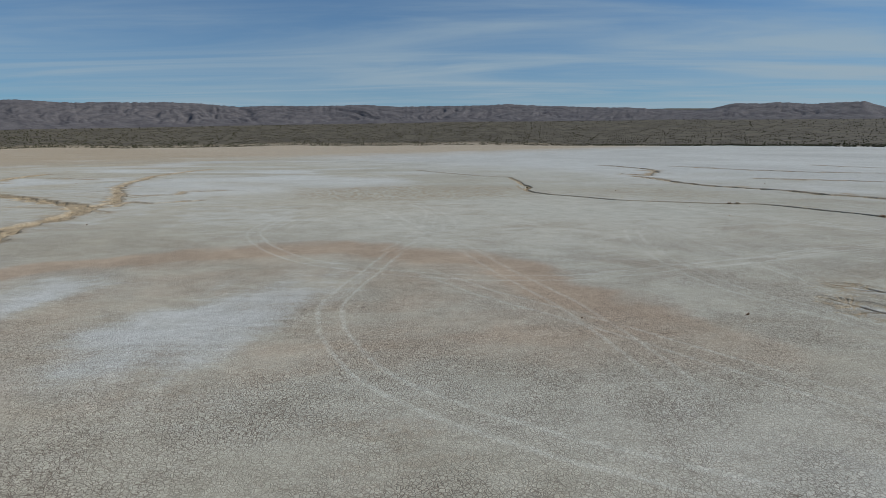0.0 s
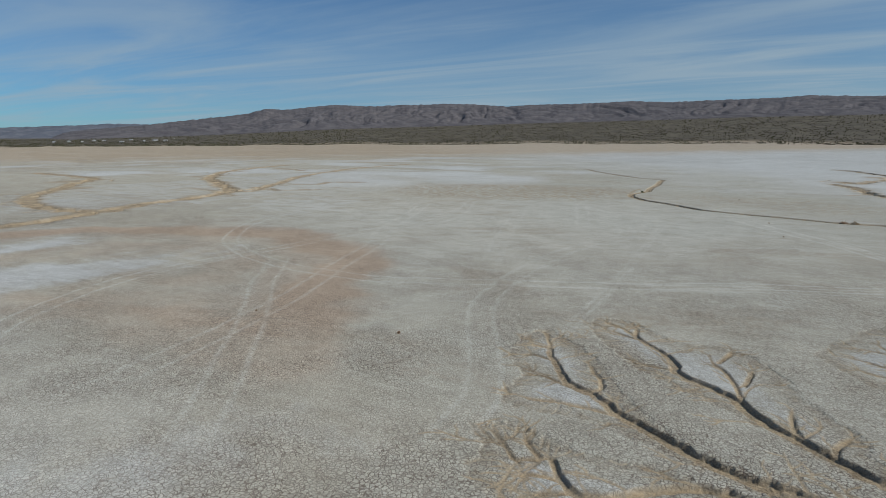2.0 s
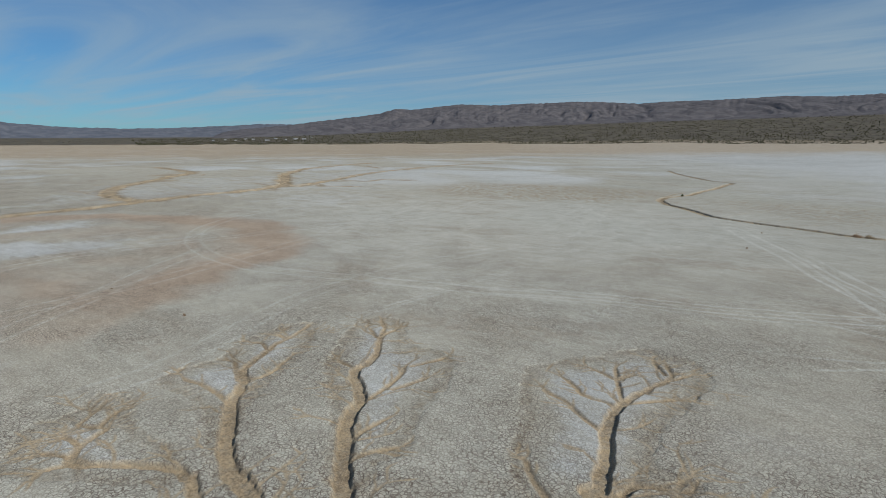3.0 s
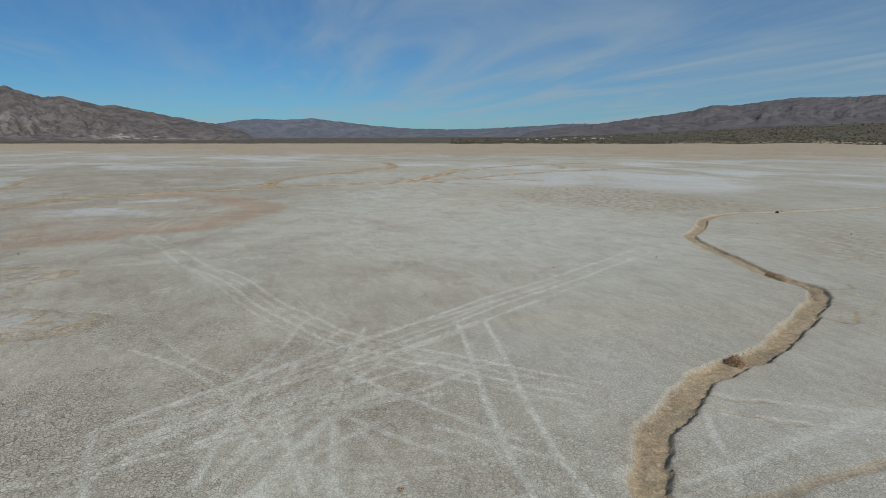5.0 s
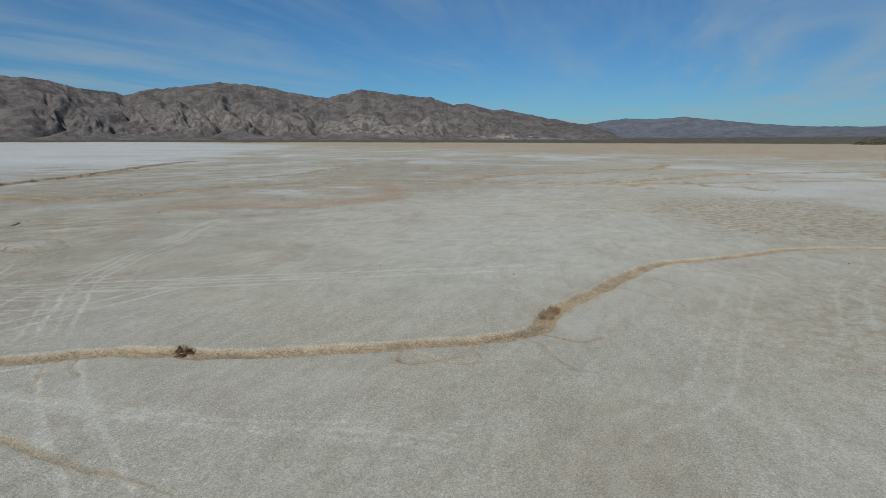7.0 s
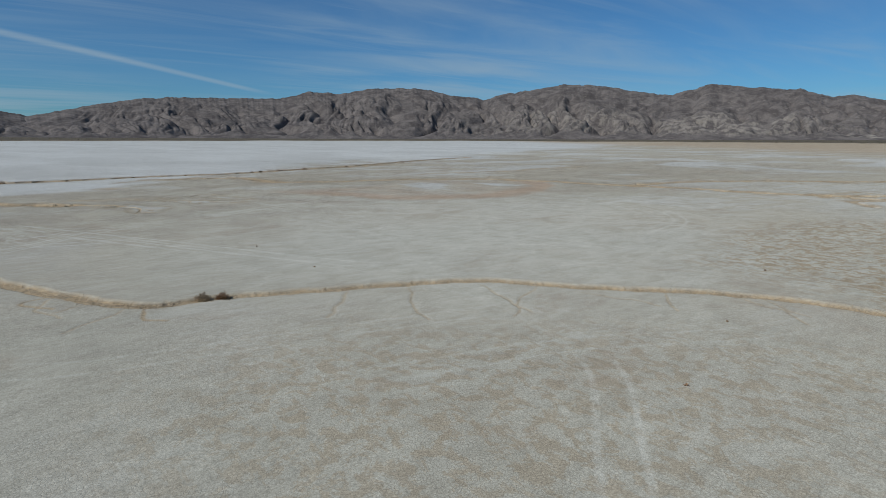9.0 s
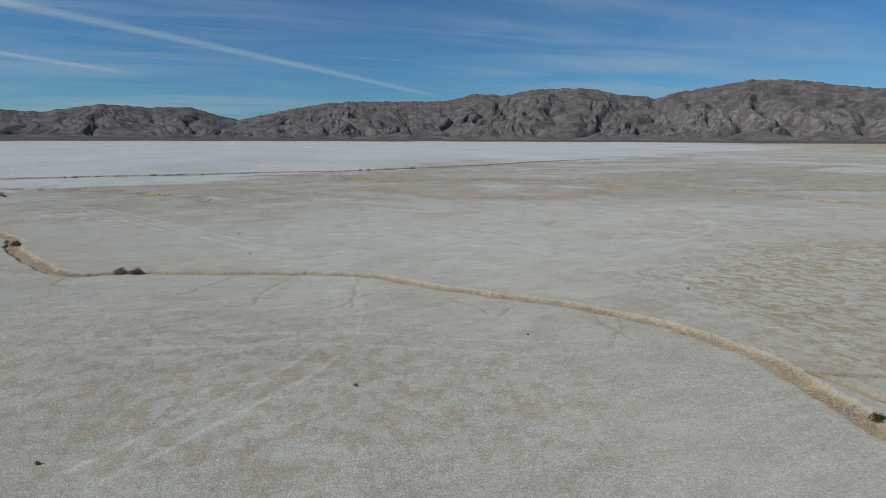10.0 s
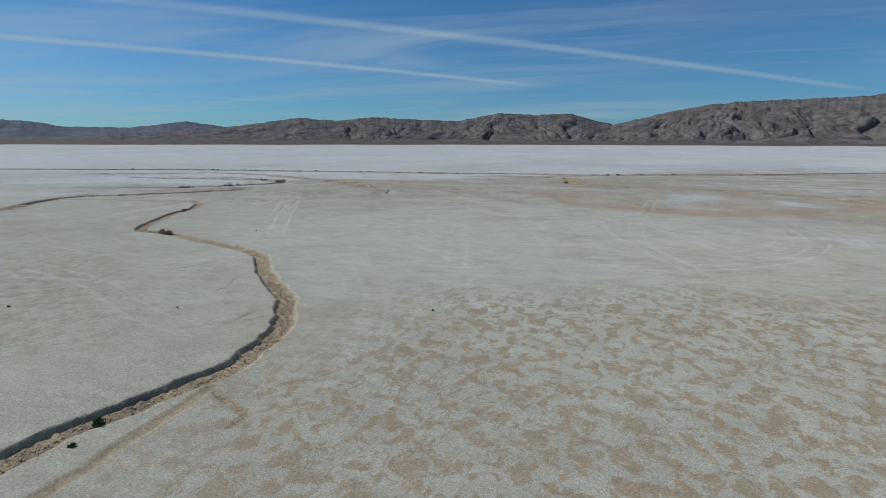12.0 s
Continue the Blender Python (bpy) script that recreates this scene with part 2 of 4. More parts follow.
    height = k.math("SUBTRACT", k.math("MULTIPLY_ADD", fine, 0.5, k.math("MULTIPLY", grit, 0.25)), k.math("MULTIPLY", gap, 0.9))
    height = k.math("MULTIPLY_ADD", k.math("MULTIPLY", lump, k.math("MAXIMUM", silt, rim_stain_shade)), 3.2, height)
    k.surface(col, 0.92, height, 0.45, 0.05, 0.15)
    return m


BASE_DARK, BASE_LIGHT, BASE_WARM = (0.374, 0.354, 0.286), (0.488, 0.468, 0.386), (0.452, 0.408, 0.318)
# the salt white carries a cool tint for the sky the pan reflects
SALT_SKY_TINT, OCHRE, SILT = (0.612, 0.633, 0.622), (0.462, 0.348, 0.246), (0.175, 0.132, 0.086)
PLAYA = playa_material()


def rock_material(name, dark, light, pale):
    m, k = material(name)
    p = k.position()
    mottle = k.noise(p, 0.012, 8.0, 0.68, 0.6).outputs[0]
    vein = k.noise(k.stretch(p, (1.0, 1.0, 2.6)), 0.03, 8.0, 0.7).outputs[0]
    col = k.mix(k.ramp(mottle, 0.35, 0.66), dark, light)
    col = k.mix(k.ramp(vein, 0.54, 0.72, 0.0, 0.6), col, pale)
    col = k.mix(k.attr("pale")[0], col, (0.40, 0.36, 0.30))
    bush = k.voronoi(p, 0.16, "F1").outputs["Distance"]
    col = k.mix(k.ramp(bush, 0.15, 0.45, 0.35, 0.0), col, (0.05, 0.05, 0.035))
    k.surface(col, 0.95, k.math("ADD", mottle, vein), 0.5, 5.0, 0.1)
    return m


ROCK_NEAR = rock_material("brown_rock", (0.080, 0.070, 0.067), (0.165, 0.146, 0.135), (0.26, 0.232, 0.205))
# dark rock, its colour lifted a little for the haze in front
ROCK_NORTH = rock_material("haze_paled_rock", (0.096, 0.088, 0.092), (0.152, 0.139, 0.138), (0.20, 0.178, 0.162))
# blue-grey puts the distance haze of the far ranges into their colour
ROCK_HAZED = rock_material("haze_blue_rock", (0.100, 0.110, 0.132), (0.155, 0.162, 0.182), (0.23, 0.22, 0.215))


def plant_material(name, dark, light, scale=9.0):
    m, k = material(name)
    info = k.tree.nodes.new("ShaderNodeNewGeometry")
    n = k.noise(info.outputs["Position"], scale, 3.0).outputs[0]
    col = k.mix(k.ramp(k.math("MULTIPLY_ADD", info.outputs["Random Per Island"], 0.6, k.math("MULTIPLY", n, 0.4)), 0.15, 0.85), dark, light)
    k.surface(col, 0.9, None, specular=0.1)
    return m


DRY_TWIG = plant_material("dry_twig", (0.22, 0.14, 0.085), (0.52, 0.36, 0.23))
PALE_TWIG = plant_material("pale_twig", (0.30, 0.23, 0.15), (0.52, 0.42, 0.29))
GREEN_LEAF = plant_material("green_leaf", (0.035, 0.05, 0.018), (0.10, 0.13, 0.05))
SCRUB = plant_material("creosote_scrub", (0.032, 0.034, 0.017), (0.085, 0.08, 0.043), 0.05)
CLOD = plant_material("dry_mud_clod", (0.26, 0.205, 0.135), (0.42, 0.34, 0.235), 2.0)


def wall_material(name, color):
    m, k = material(name)
    n = k.noise(k.position(), 0.4, 4.0).outputs[0]
    k.surface(k.mix(k.ramp(n, 0.3, 0.7), tuple(c * 0.85 for c in color), color), 0.7)
    return m


WHITE_WALL, TIN_ROOF = wall_material("white_wall", (0.5, 0.49, 0.47)), wall_material("tin_roof", (0.45, 0.46, 0.48))


# ---- numeric helpers ----
rng = np.random.default_rng(7)
PERM = rng.permutation(512)
GRAD = rng.normal(size=(512, 2))
GRAD /= np.linalg.norm(GRAD, axis=1)[:, None]


def perlin(x, y):
    xi, yi = np.floor(x).astype(int), np.floor(y).astype(int)
    fx, fy = x - xi, y - yi
    u, v = fx * fx * fx * (fx * (fx * 6 - 15) + 10), fy * fy * fy * (fy * (fy * 6 - 15) + 10)

    def corner(a, b):
        g = GRAD[PERM[(PERM[(xi + a) % 512] + yi + b) % 512]]
        return g[..., 0] * (fx - a) + g[..., 1] * (fy - b)

    low = corner(0, 0) * (1 - u) + corner(1, 0) * u
    high = corner(0, 1) * (1 - u) + corner(1, 1) * u
    return (low * (1 - v) + high * v) * 1.5


def fractal(x, y, octaves=4, gain=0.5):
    total, amp = 0.0, 1.0
    for i in range(octaves):
        total = total + amp * perlin(x * 2 ** i + 17.3 * i, y * 2 ** i - 9.1 * i)
        amp *= gain
    return total


def step(lo, hi, v):
    t = np.clip((v - lo) / (hi - lo), 0, 1)
    return t * t * (3 - 2 * t)


def spline(points, gap=0.3):
    """A smooth line through control points, sampled about every gap metres."""
    p = np.array(points, float)
    p = np.vstack([2 * p[0] - p[1], p, 2 * p[-1] - p[-2]])
    out = []
    for a, b, c, d in zip(p[:-3], p[1:-2], p[2:-1], p[3:]):
        n = max(2, int(np.linalg.norm(c[:2] - b[:2]) / gap))
        t = np.arange(n)[:, None] / n
        out.append(0.5 * (2 * b + (c - a) * t + (2 * a - 5 * b + 4 * c - d) * t ** 2 + (3 * b - a - 3 * c + d) * t ** 3))
    return np.vstack([*out, p[-2][None]])


def wander(line, size, scale, seed):
    """Bends a sampled line with smooth noise."""
    s = np.arange(len(line)) * 0.3 / scale
    return line + size * np.stack([fractal(s, s * 0 + seed, 3), fractal(s, s * 0 + seed + 40.5, 3)], 1)


class Field:
    """Points sorted into square bins, so that only those near a line are looked at."""

    def __init__(self, x, y, size=6.0, span=180.0):
        self.x, self.y, self.size, self.span = x, y, size, span
        self.n = int(2 * span / size) + 1
        bins = self.bin(x) * self.n + self.bin(y)
        self.order = np.argsort(bins, kind="stable")
        self.start = np.searchsorted(bins[self.order], np.arange(self.n * self.n + 1))

    def bin(self, v):
        return np.clip(((np.asarray(v) + self.span) / self.size).astype(int), 0, self.n - 1)

    def box(self, lo, hi):
        (i0, j0), (i1, j1) = self.bin(lo), self.bin(hi)
        k = np.concatenate([self.order[self.start[i * self.n + j0]:self.start[i * self.n + j1 + 1]] for i in range(i0, i1 + 1)])
        x, y = self.x[k], self.y[k]
        return k[(x > lo[0]) & (x < hi[0]) & (y > lo[1]) & (y < hi[1])]

    def nearest(self, line, reach):
        """The points within reach of a line: their index, distance, side and place along it."""
        count = len(self.x)
        if not hasattr(self, "dist"):
            self.dist, self.side, self.along = np.full(count, 1e9), np.zeros(count), np.zeros(count)
        dist, side, along, seen = self.dist, self.side, self.along, []
        for i in range(0, len(line) - 1, 8):
            seg = line[i:i + 9]
            k = self.box(seg.min(0) - reach, seg.max(0) + reach)
            if not len(k):
                continue
            seen.append(k)
            px, py = self.x[k], self.y[k]
            for j in range(len(seg) - 1):
                a, d = seg[j], seg[j + 1] - seg[j]
                rx, ry = px - a[0], py - a[1]
                t = np.clip((rx * d[0] + ry * d[1]) / (d @ d + 1e-12), 0, 1)
                q = np.hypot(rx - t * d[0], ry - t * d[1])
                near = q < dist[k]
                n = k[near]
                dist[n] = q[near]
                side[n] = np.sign(d[0] * ry - d[1] * rx)[near]
                along[n] = (i + j + t[near]) / (len(line) - 1)
        if not seen:
            return np.zeros(0, int), np.zeros(0), np.zeros(0), np.zeros(0)
        k = np.unique(np.concatenate(seen))
        out = k[dist[k] < reach]
        result = out, dist[out], side[out], along[out]
        dist[k] = 1e9
        return result

    def inside(self, outline):
        """Signed distance to a closed smooth outline, positive inside, held to 14 m."""
        ring = spline([*outline, outline[0]], 1.2)
        k, d, _, _ = self.nearest(ring, 14.0)
        out = np.full(len(self.x), -14.0)
        out[k] = -d
        k = self.box(ring.min(0), ring.max(0))
        px, py, odd = self.x[k], self.y[k], np.zeros(len(k), bool)
        for a, b in zip(ring[:-1], ring[1:]):
            odd ^= ((a[1] > py) != (b[1] > py)) & (px < (b[0] - a[0]) * (py - a[1]) / (b[1] - a[1] + 1e-12) + a[0])
        out[k[odd]] *= -1
        return out


# ---- the plan of the lake bed: control points in metres ----
CREEK = [(76.5, -3.5), (73, -5.6), (68.9, -6.4), (63.5, -7.6), (57.7, -8.4), (54, -9.6), (52.2, -9.6), (51, -8.8), (49.5, -7.2), (48.2, -5.6), (46.8, -3.6), (45.8, -1.6), (45, 0.8), (44.4, 3.2), (43.1, 5.8), (41.5, 8.6), (40.2, 11), (39, 13.2), (37.4, 15.8), (35.6, 16.9), (33.5, 17.2), (31.4, 17.5), (28.1, 18.8), (24, 20.2), (19, 22), (15.6, 23.8), (13.4, 26), (11, 29), (8.5, 31.6), (6, 34), (4, 36.6), (2.6, 39), (1.7, 41.4), (1.2, 43.8), (1.2, 46), (1.7, 48.1), (2.4, 50.6), (2.8, 52.6), (2.6, 56), (2, 62), (2, 72), (1.2, 82), (0.5, 89.5), (-6, 96), (-15, 108), (-24, 122), (-31, 135)]
FORK = [(0.4, 47.3), (0.3, 49), (0.3, 50.6), (0.2, 52.2), (0.1, 53.4), (0.4, 57.5)]
SECOND_CREEK = [(53.8, -9.4), (53.4, -7.4), (53.2, -5), (53.1, -2.4), (53.3, 0.5), (53.5, 3.3), (53.6, 6.5), (53.7, 9.4)]
WEST_CREEK = [(20, -97), (8, -95), (-1, -91.5), (-3, -80), (-4, -74), (-13, -69), (-24, -66), (-35, -63.5), (-44, -59), (-52, -55), (-56.5, -46), (-60, -39), (-61.5, -31), (-64, -22.5), (-66, -17), (-69.5, -9), (-70.5, 0), (-72.5, 6.6), (-79, 15.5), (-91, 24), (-100, 30), (-116, 40), (-130, 53), (-143, 67), (-155, 92), (-163, 116)]
NORTH_WEST = [(-76, 13), (-76.7, 22.3), (-84, 35), (-97.5, 57), (-107, 80), (-115, 105), (-118, 130), (-118, 150)]
WEST_SPURS = []
WEST_SPURS.append([(-76.8, 11.1), (-72.6, 15.1), (-73.7, 21.3), (-68.4, 21.2), (-62.1, 25.2)])
WEST_SPURS.append([(-80.7, 35.5), (-73.1, 37.4), (-74.4, 43.9), (-67.9, 45.8)])
WEST_SPURS.append([(-150, 96), (-134, 91), (-122, 85)])
WEST_SPURS.append([(-46, -78), (-58, -80), (-72, -77), (-86, -77), (-104, -82), (-125, -84)])
WEST_SPURS.append([(-20, -126), (-44, -124), (-62, -132), (-86, -142), (-116, -142)])
WEST_SPURS.append([(1, -100), (-1, -94), (-1, -91)])
WEST_SPURS.append([(102, -58), (90, -62), (76, -60), (66, -54)])
# broad shallow pools of tan silt: place, radius
POOLS = [(-71.5, 4, 3), (-77, 22, 2.4), (-80, 16, 2.8), (-68, -20, 2.4), (-3.5, -76, 4.5), (-36, -62, 3.4), (-50, -56, 3.6), (-61, -38, 2.6), (-100, 31, 3.5), (42.4, 99, 5), (53.6, 125, 6), (50, 53, 2), (62, 34, 2), (-140, 15, 7), (-116, 2, 5), (30, -75, 4)]
WEST_BRANCH = [(-66, -20.5), (-75, -21), (-86, -19.5), (-97, -15), (-109, -6.5), (-119, 2), (-131, 11), (-146, 23.5), (-160, 27.5), (-195, 32)]
SOUTH_DITCH = [(189, -72), (163, -81), (131, -92), (98, -97), (77, -100), (57, -103), (37, -106), (14, -110), (-3, -111), (-25, -120), (-48, -130), (-75, -145), (-112, -168), (-150, -185)]
EAST_CREEK = [(64, 20), (70, 9), (76, 0), (77.7, -8), (73.5, -13), (68, -20), (63, -26.5), (60.2, -29.8), (61.5, -31.8), (66, -32)]
EAST_WASH = [(140, -60), (125, -68), (110, -78), (97, -79.4), (78.5, -72), (63, -65), (53, -60), (43, -51), (37, -46)]
EAST_MEANDER = [(86, -27), (79, -30), (74.3, -31.6), (70, -36.1), (66.5, -43), (63.8, -49), (67, -54.5), (72.5, -57.4), (80, -57), (92, -56.5), (99, -54.6), (112, -52)]
NORTH_RILLS = []
NORTH_RILLS.append([(38.6, 93.1), (40.9, 80.6), (42.2, 64.2), (47.3, 51.7), (53.3, 43.4), (58.3, 32.1), (64.2, 23), (71.9, 14.8), (81.4, 6.7)])
NORTH_RILLS.append([(41.4, 102.2), (43.5, 96.9), (50, 109.8), (55.5, 127.9), (54.1, 147.7), (47.8, 171.3)])
NORTH_RILLS.append([(73.3, 156.2), (87, 127.3), (100.2, 110.1), (120.3, 99.6), (148.7, 85.9)])
NORTH_RILLS.append([(134.1, 161.9), (133.3, 155), (143.2, 130.3), (157.2, 118.3)])
NORTH_RILLS.append([(67, 79.1), (84.1, 70.1), (102.7, 59.2), (127, 52.2)])
SMALL_RILLS = []
SMALL_RILLS.append([(1, 46.8), (-0.5, 46.4), (-1.8, 46.5), (-3.2, 45.4)])
SMALL_RILLS.append([(0.7, 53.2), (-0.6, 52.6), (-1.8, 53.1)])
SMALL_RILLS.append([(40.4, 10.6), (41.4, 12.7), (41.6, 14.4), (40.5, 16.6)])
SMALL_RILLS.append([(37.1, 16.5), (38.7, 18.3), (40.5, 19.5)])
SMALL_RILLS.append([(47.7, -3.5), (49.2, -2.8), (50.3, -1.4)])
SMALL_RILLS.append([(6.8, 33.2), (9.4, 35.1), (10.5, 36.3)])
SMALL_RILLS.append([(20, 21.8), (22.5, 25.6), (23.7, 29.1)])
SMALL_RILLS.append([(12.3, 27.2), (16.2, 28.7), (19.1, 31.3)])
SMALL_RILLS.append([(3.5, 37.7), (5.3, 40.5), (6.9, 41.8)])
SMALL_RILLS.append([(36.8, 16.1), (38.9, 14.4), (40.7, 15.3)])
SMALL_RILLS.append([(54.4, -5.1), (54.5, -2.4), (54.7, -0.9)])
SMALL_RILLS.append([(47.6, -4.8), (48.5, -3.7), (49.2, -2.8)])
SMALL_RILLS.append([(46.7, -3.4), (47.9, -2.3), (48.8, -1)])
BROAD_RILLS = []
BROAD_RILLS.append([(0.1, 47.7), (-0.9, 48), (-1.8, 48.3), (-2.4, 48.6), (-2.4, 49.6)])
BROAD_RILLS.append([(23.9, 20.2), (25.7, 22.3), (27, 23.9), (28.2, 25.2)])
BROAD_RILLS.append([(40.6, 10.9), (41.9, 11.6), (42.1, 12.6), (41.2, 13.6), (40.7, 14.3)])
BROAD_RILLS.append([(36.3, 17.2), (36.6, 18.3), (36.6, 19.5), (35.7, 20.5)])
BROAD_RILLS.append([(16.3, 24.4), (17.1, 27.9), (17.9, 31.3)])
BROAD_RILLS.append([(4.9, 36.4), (5, 38.8), (5.2, 41.4)])
BROAD_RILLS.append([(11.8, 30.3), (10.9, 33.1), (10.4, 34.9)])
# gully stems run from head to foot
STEMS = []
STEMS.append([(11.8, -38.9), (12.6, -40.5), (13, -41.5), (13.6, -42.7), (14.3, -43.8), (15, -44.7), (15.7, -45.1), (16.6, -45.7), (17.3, -46.4), (18.5, -47.2), (19.5, -47.7), (20.3, -48.2), (21.3, -48.6), (22.3, -48.9), (23.2, -49), (33, -52.5), (37, -55)])
STEMS.append([(14.5, -35.8), (15.6, -36.6), (16.7, -37.9), (17.8, -39), (18.5, -40.2), (18.7, -41.1), (19.3, -41.7), (20, -42.1), (20.8, -42.5), (21.3, -43), (21.8, -43.8), (22.4, -44.6), (23.2, -45.4), (24, -46.1), (24.8, -46.6), (25.6, -47.1), (33, -51), (38, -54.5)])
STEMS.append([(29.9, -31.8), (29.8, -33.1), (29.5, -34.7), (29.3, -35.9), (29.3, -36.6), (29.6, -37.8), (29.9, -38.8), (30.4, -39.9), (30.7, -40.7), (31, -41.6), (31.4, -42.6), (36.5, -46.5), (41, -54)])
STEMS.append([(13.5, -49.8), (14.1, -50.3), (14.8, -51.1), (15.1, -51.1), (15.7, -50.7), (16, -50.6), (16.4, -51.2), (16.7, -51.6), (17.1, -52), (17.7, -52.1), (18.4, -51.5), (19.2, -50.8), (19.9, -50.3), (20.6, -50), (21.3, -50), (21.9, -50), (29, -53), (33, -54.5)])
STEMS.append([(33.3, -39.5), (33.3, -40.1), (32.8, -40.4), (32.3, -40.6), (31.9, -40.9), (31.8, -41.7), (31.7, -42.4), (35.4, -44.5), (37, -48)])
GULLY_ARMS = []
GULLY_ARMS.append([(15, -41.8), (15.5, -43), (16.1, -43.9), (16.3, -44.5), (16, -44.8), (15.8, -45.1)])
GULLY_ARMS.append([(12.9, -46.7), (13.9, -46.8), (14.8, -46.5), (15.6, -46.5), (16.5, -46.5), (17.4, -46.6)])
GULLY_ARMS.append([(13, -44.2), (13.8, -44.4), (14.8, -44.9), (15.8, -45.4)])
GULLY_ARMS.append([(11.4, -42.7), (12.2, -42.3), (13.4, -42.5)])
GULLY_ARMS.append([(11.5, -40.9), (12.5, -41), (12.9, -41.1)])
GULLY_ARMS.append([(14.7, -37), (15.5, -37.4), (16.4, -37.8)])
GULLY_ARMS.append([(16.9, -41), (17.9, -41.1), (18.7, -41.2)])
GULLY_ARMS.append([(16.1, -35.8), (16.3, -36.8), (16.6, -37.8)])
GULLY_ARMS.append([(20, -38.2), (20.2, -39.3), (20.8, -40.4), (21.2, -41.5), (21.4, -42.4), (21.5, -43.3)])
GULLY_ARMS.append([(21, -37.1), (20.7, -38.1), (20.4, -39.2)])
GULLY_ARMS.append([(21.8, -39.2), (21.7, -40.4), (21.5, -41.4)])
GULLY_ARMS.append([(25.2, -43.9), (24.7, -44.7), (24.4, -45.3), (24.3, -45.8), (24.3, -46.3)])
GULLY_ARMS.append([(23.2, -42.7), (23.1, -43.6), (23.2, -44.6), (23.5, -45.2), (24.2, -45.8)])
GULLY_ARMS.append([(14.6, -49.4), (15.1, -50.1), (15.7, -50.7)])
GULLY_ARMS.append([(15.1, -52.3), (15.6, -51.8), (16.3, -51.6)])
GULLY_ARMS.append([(15.9, -52.8), (16.5, -52.4), (17.1, -52.1)])
GULLY_ARMS.append([(17.4, -53), (17.5, -52.6), (17.7, -52.2)])
GULLY_ARMS.append([(28.2, -30.7), (29, -31.7), (29.6, -32.3)])
GULLY_ARMS.append([(27.3, -32.2), (27.7, -33.4), (28.2, -34.3), (28.7, -35.2), (29.2, -36)])
GULLY_ARMS.append([(25.3, -35.4), (26.1, -35.5), (27, -36), (27.8, -36.5), (28.6, -36.5), (29.2, -36.5)])
GULLY_ARMS.append([(25.5, -36.6), (26.7, -37.3), (27.6, -37.5), (28.6, -38.2), (29.5, -38.6)])
GULLY_ARMS.append([(26.4, -33.7), (27.3, -34), (28, -34.3)])
GULLY_ARMS.append([(31.4, -34), (30.6, -34.6), (29.8, -35.6), (29.4, -36)])
GULLY_ARMS.append([(29, -30.7), (29.5, -31.7), (29.8, -32.3)])
GULLY_ARMS.append([(30.5, -31.4), (30.2, -32.3), (29.9, -32.8)])
GULLY_ARMS.append([(28.2, -41.8), (28.7, -42.1), (29.3, -42.7), (29.9, -43.1), (30.4, -43.4)])
GULLY_ARMS.append([(28.6, -32.8), (28.3, -33.7), (28.2, -34.3)])
FANS = []
FANS.append([(12, -38.5), (11.3, -39), (11, -40.4), (11.2, -42.2), (11.6, -43.3), (12.7, -44.7), (12.6, -46), (12.6, -46.9), (13.2, -47.7), (14.3, -47.8), (15.8, -47.6), (17.4, -47.7), (19.3, -48.5), (21.1, -49.2), (22.6, -49.5), (23.2, -49), (21.7, -48.3), (19.9, -47.5), (18.3, -46.2), (17.2, -44.6), (16, -42.6), (14.3, -40.3)])
FANS.append([(14.3, -38.1), (13.6, -36.2), (14.1, -35.3), (15.4, -35.1), (16.9, -36.1), (18.3, -37.4), (19.6, -37.1), (20.8, -37.1), (21.8, -37.7), (23, -39.4), (23.8, -42), (25.2, -43.9), (25.3, -45.5), (26.1, -46.7), (25.1, -47.5), (23.1, -45.9), (20.6, -43.9), (18.6, -42.8), (16.7, -41.2)])
FANS.append([(24.4, -35.7), (25.2, -34.2), (26.1, -32.6), (26.9, -30.7), (27.8, -29.7), (28.6, -30), (30.1, -29.8), (30.8, -30.7), (31.4, -31.9), (31.5, -34.2), (31.3, -36.8), (31.8, -39.2), (32.8, -39.7), (33.4, -39.6), (33.4, -40.3), (32.4, -41.9), (30.5, -43.3), (29.3, -43.5), (28, -42.2), (27.1, -40), (25.7, -38)])
FANS.append([(14, -48.9), (12.8, -49.6), (13.1, -50.5), (13.9, -51.5), (13.6, -52.2), (14.2, -52.9), (15.4, -53.6), (16.6, -54.1), (18.8, -52.4), (21.4, -50.4), (19.2, -49.4), (17.6, -49.8), (16, -49.6)])
SALT_SHEETS = []
SALT_SHEETS.append([(-32.2, -52.4), (-34.5, -47.9), (-33.9, -44), (-31.9, -38.8), (-27.6, -33.8), (-22.6, -31.8), (-21.4, -37.1), (-21.3, -43.7), (-22.1, -47.7), (-23.8, -50.8), (-26.8, -52.8), (-28.7, -55.6)])
SALT_SHEETS.append([(-48, -36), (-42.7, -34), (-40.5, -29.9), (-38.2, -37.4), (-39.2, -44.1), (-41, -46)])
SALT_SHEETS.append([(-54, -6), (-46, -10), (-36, -8), (-33, 2), (-38, 14), (-50, 22), (-62, 14)])
SALT_SHEETS.append([(-60, -58), (-50, -62), (-40, -56), (-42, -48), (-52, -46)])
SALT_SHEETS.append([(-100, 6), (-88, 0), (-78, 12), (-90, 22), (-104, 20)])
SALT_SHEETS.append([(-84, -34), (-72, -40), (-68, -30), (-76, -22)])
SALT_SHEETS.append([(8, 58), (22, 56), (34, 60), (36, 72), (20, 74), (8, 68)])
SALT_SHEETS.append([(-64, -28), (-60, -10), (-58, 10), (-66, 34), (-90, 52), (-112, 40), (-120, 10), (-100, -22), (-80, -34)])
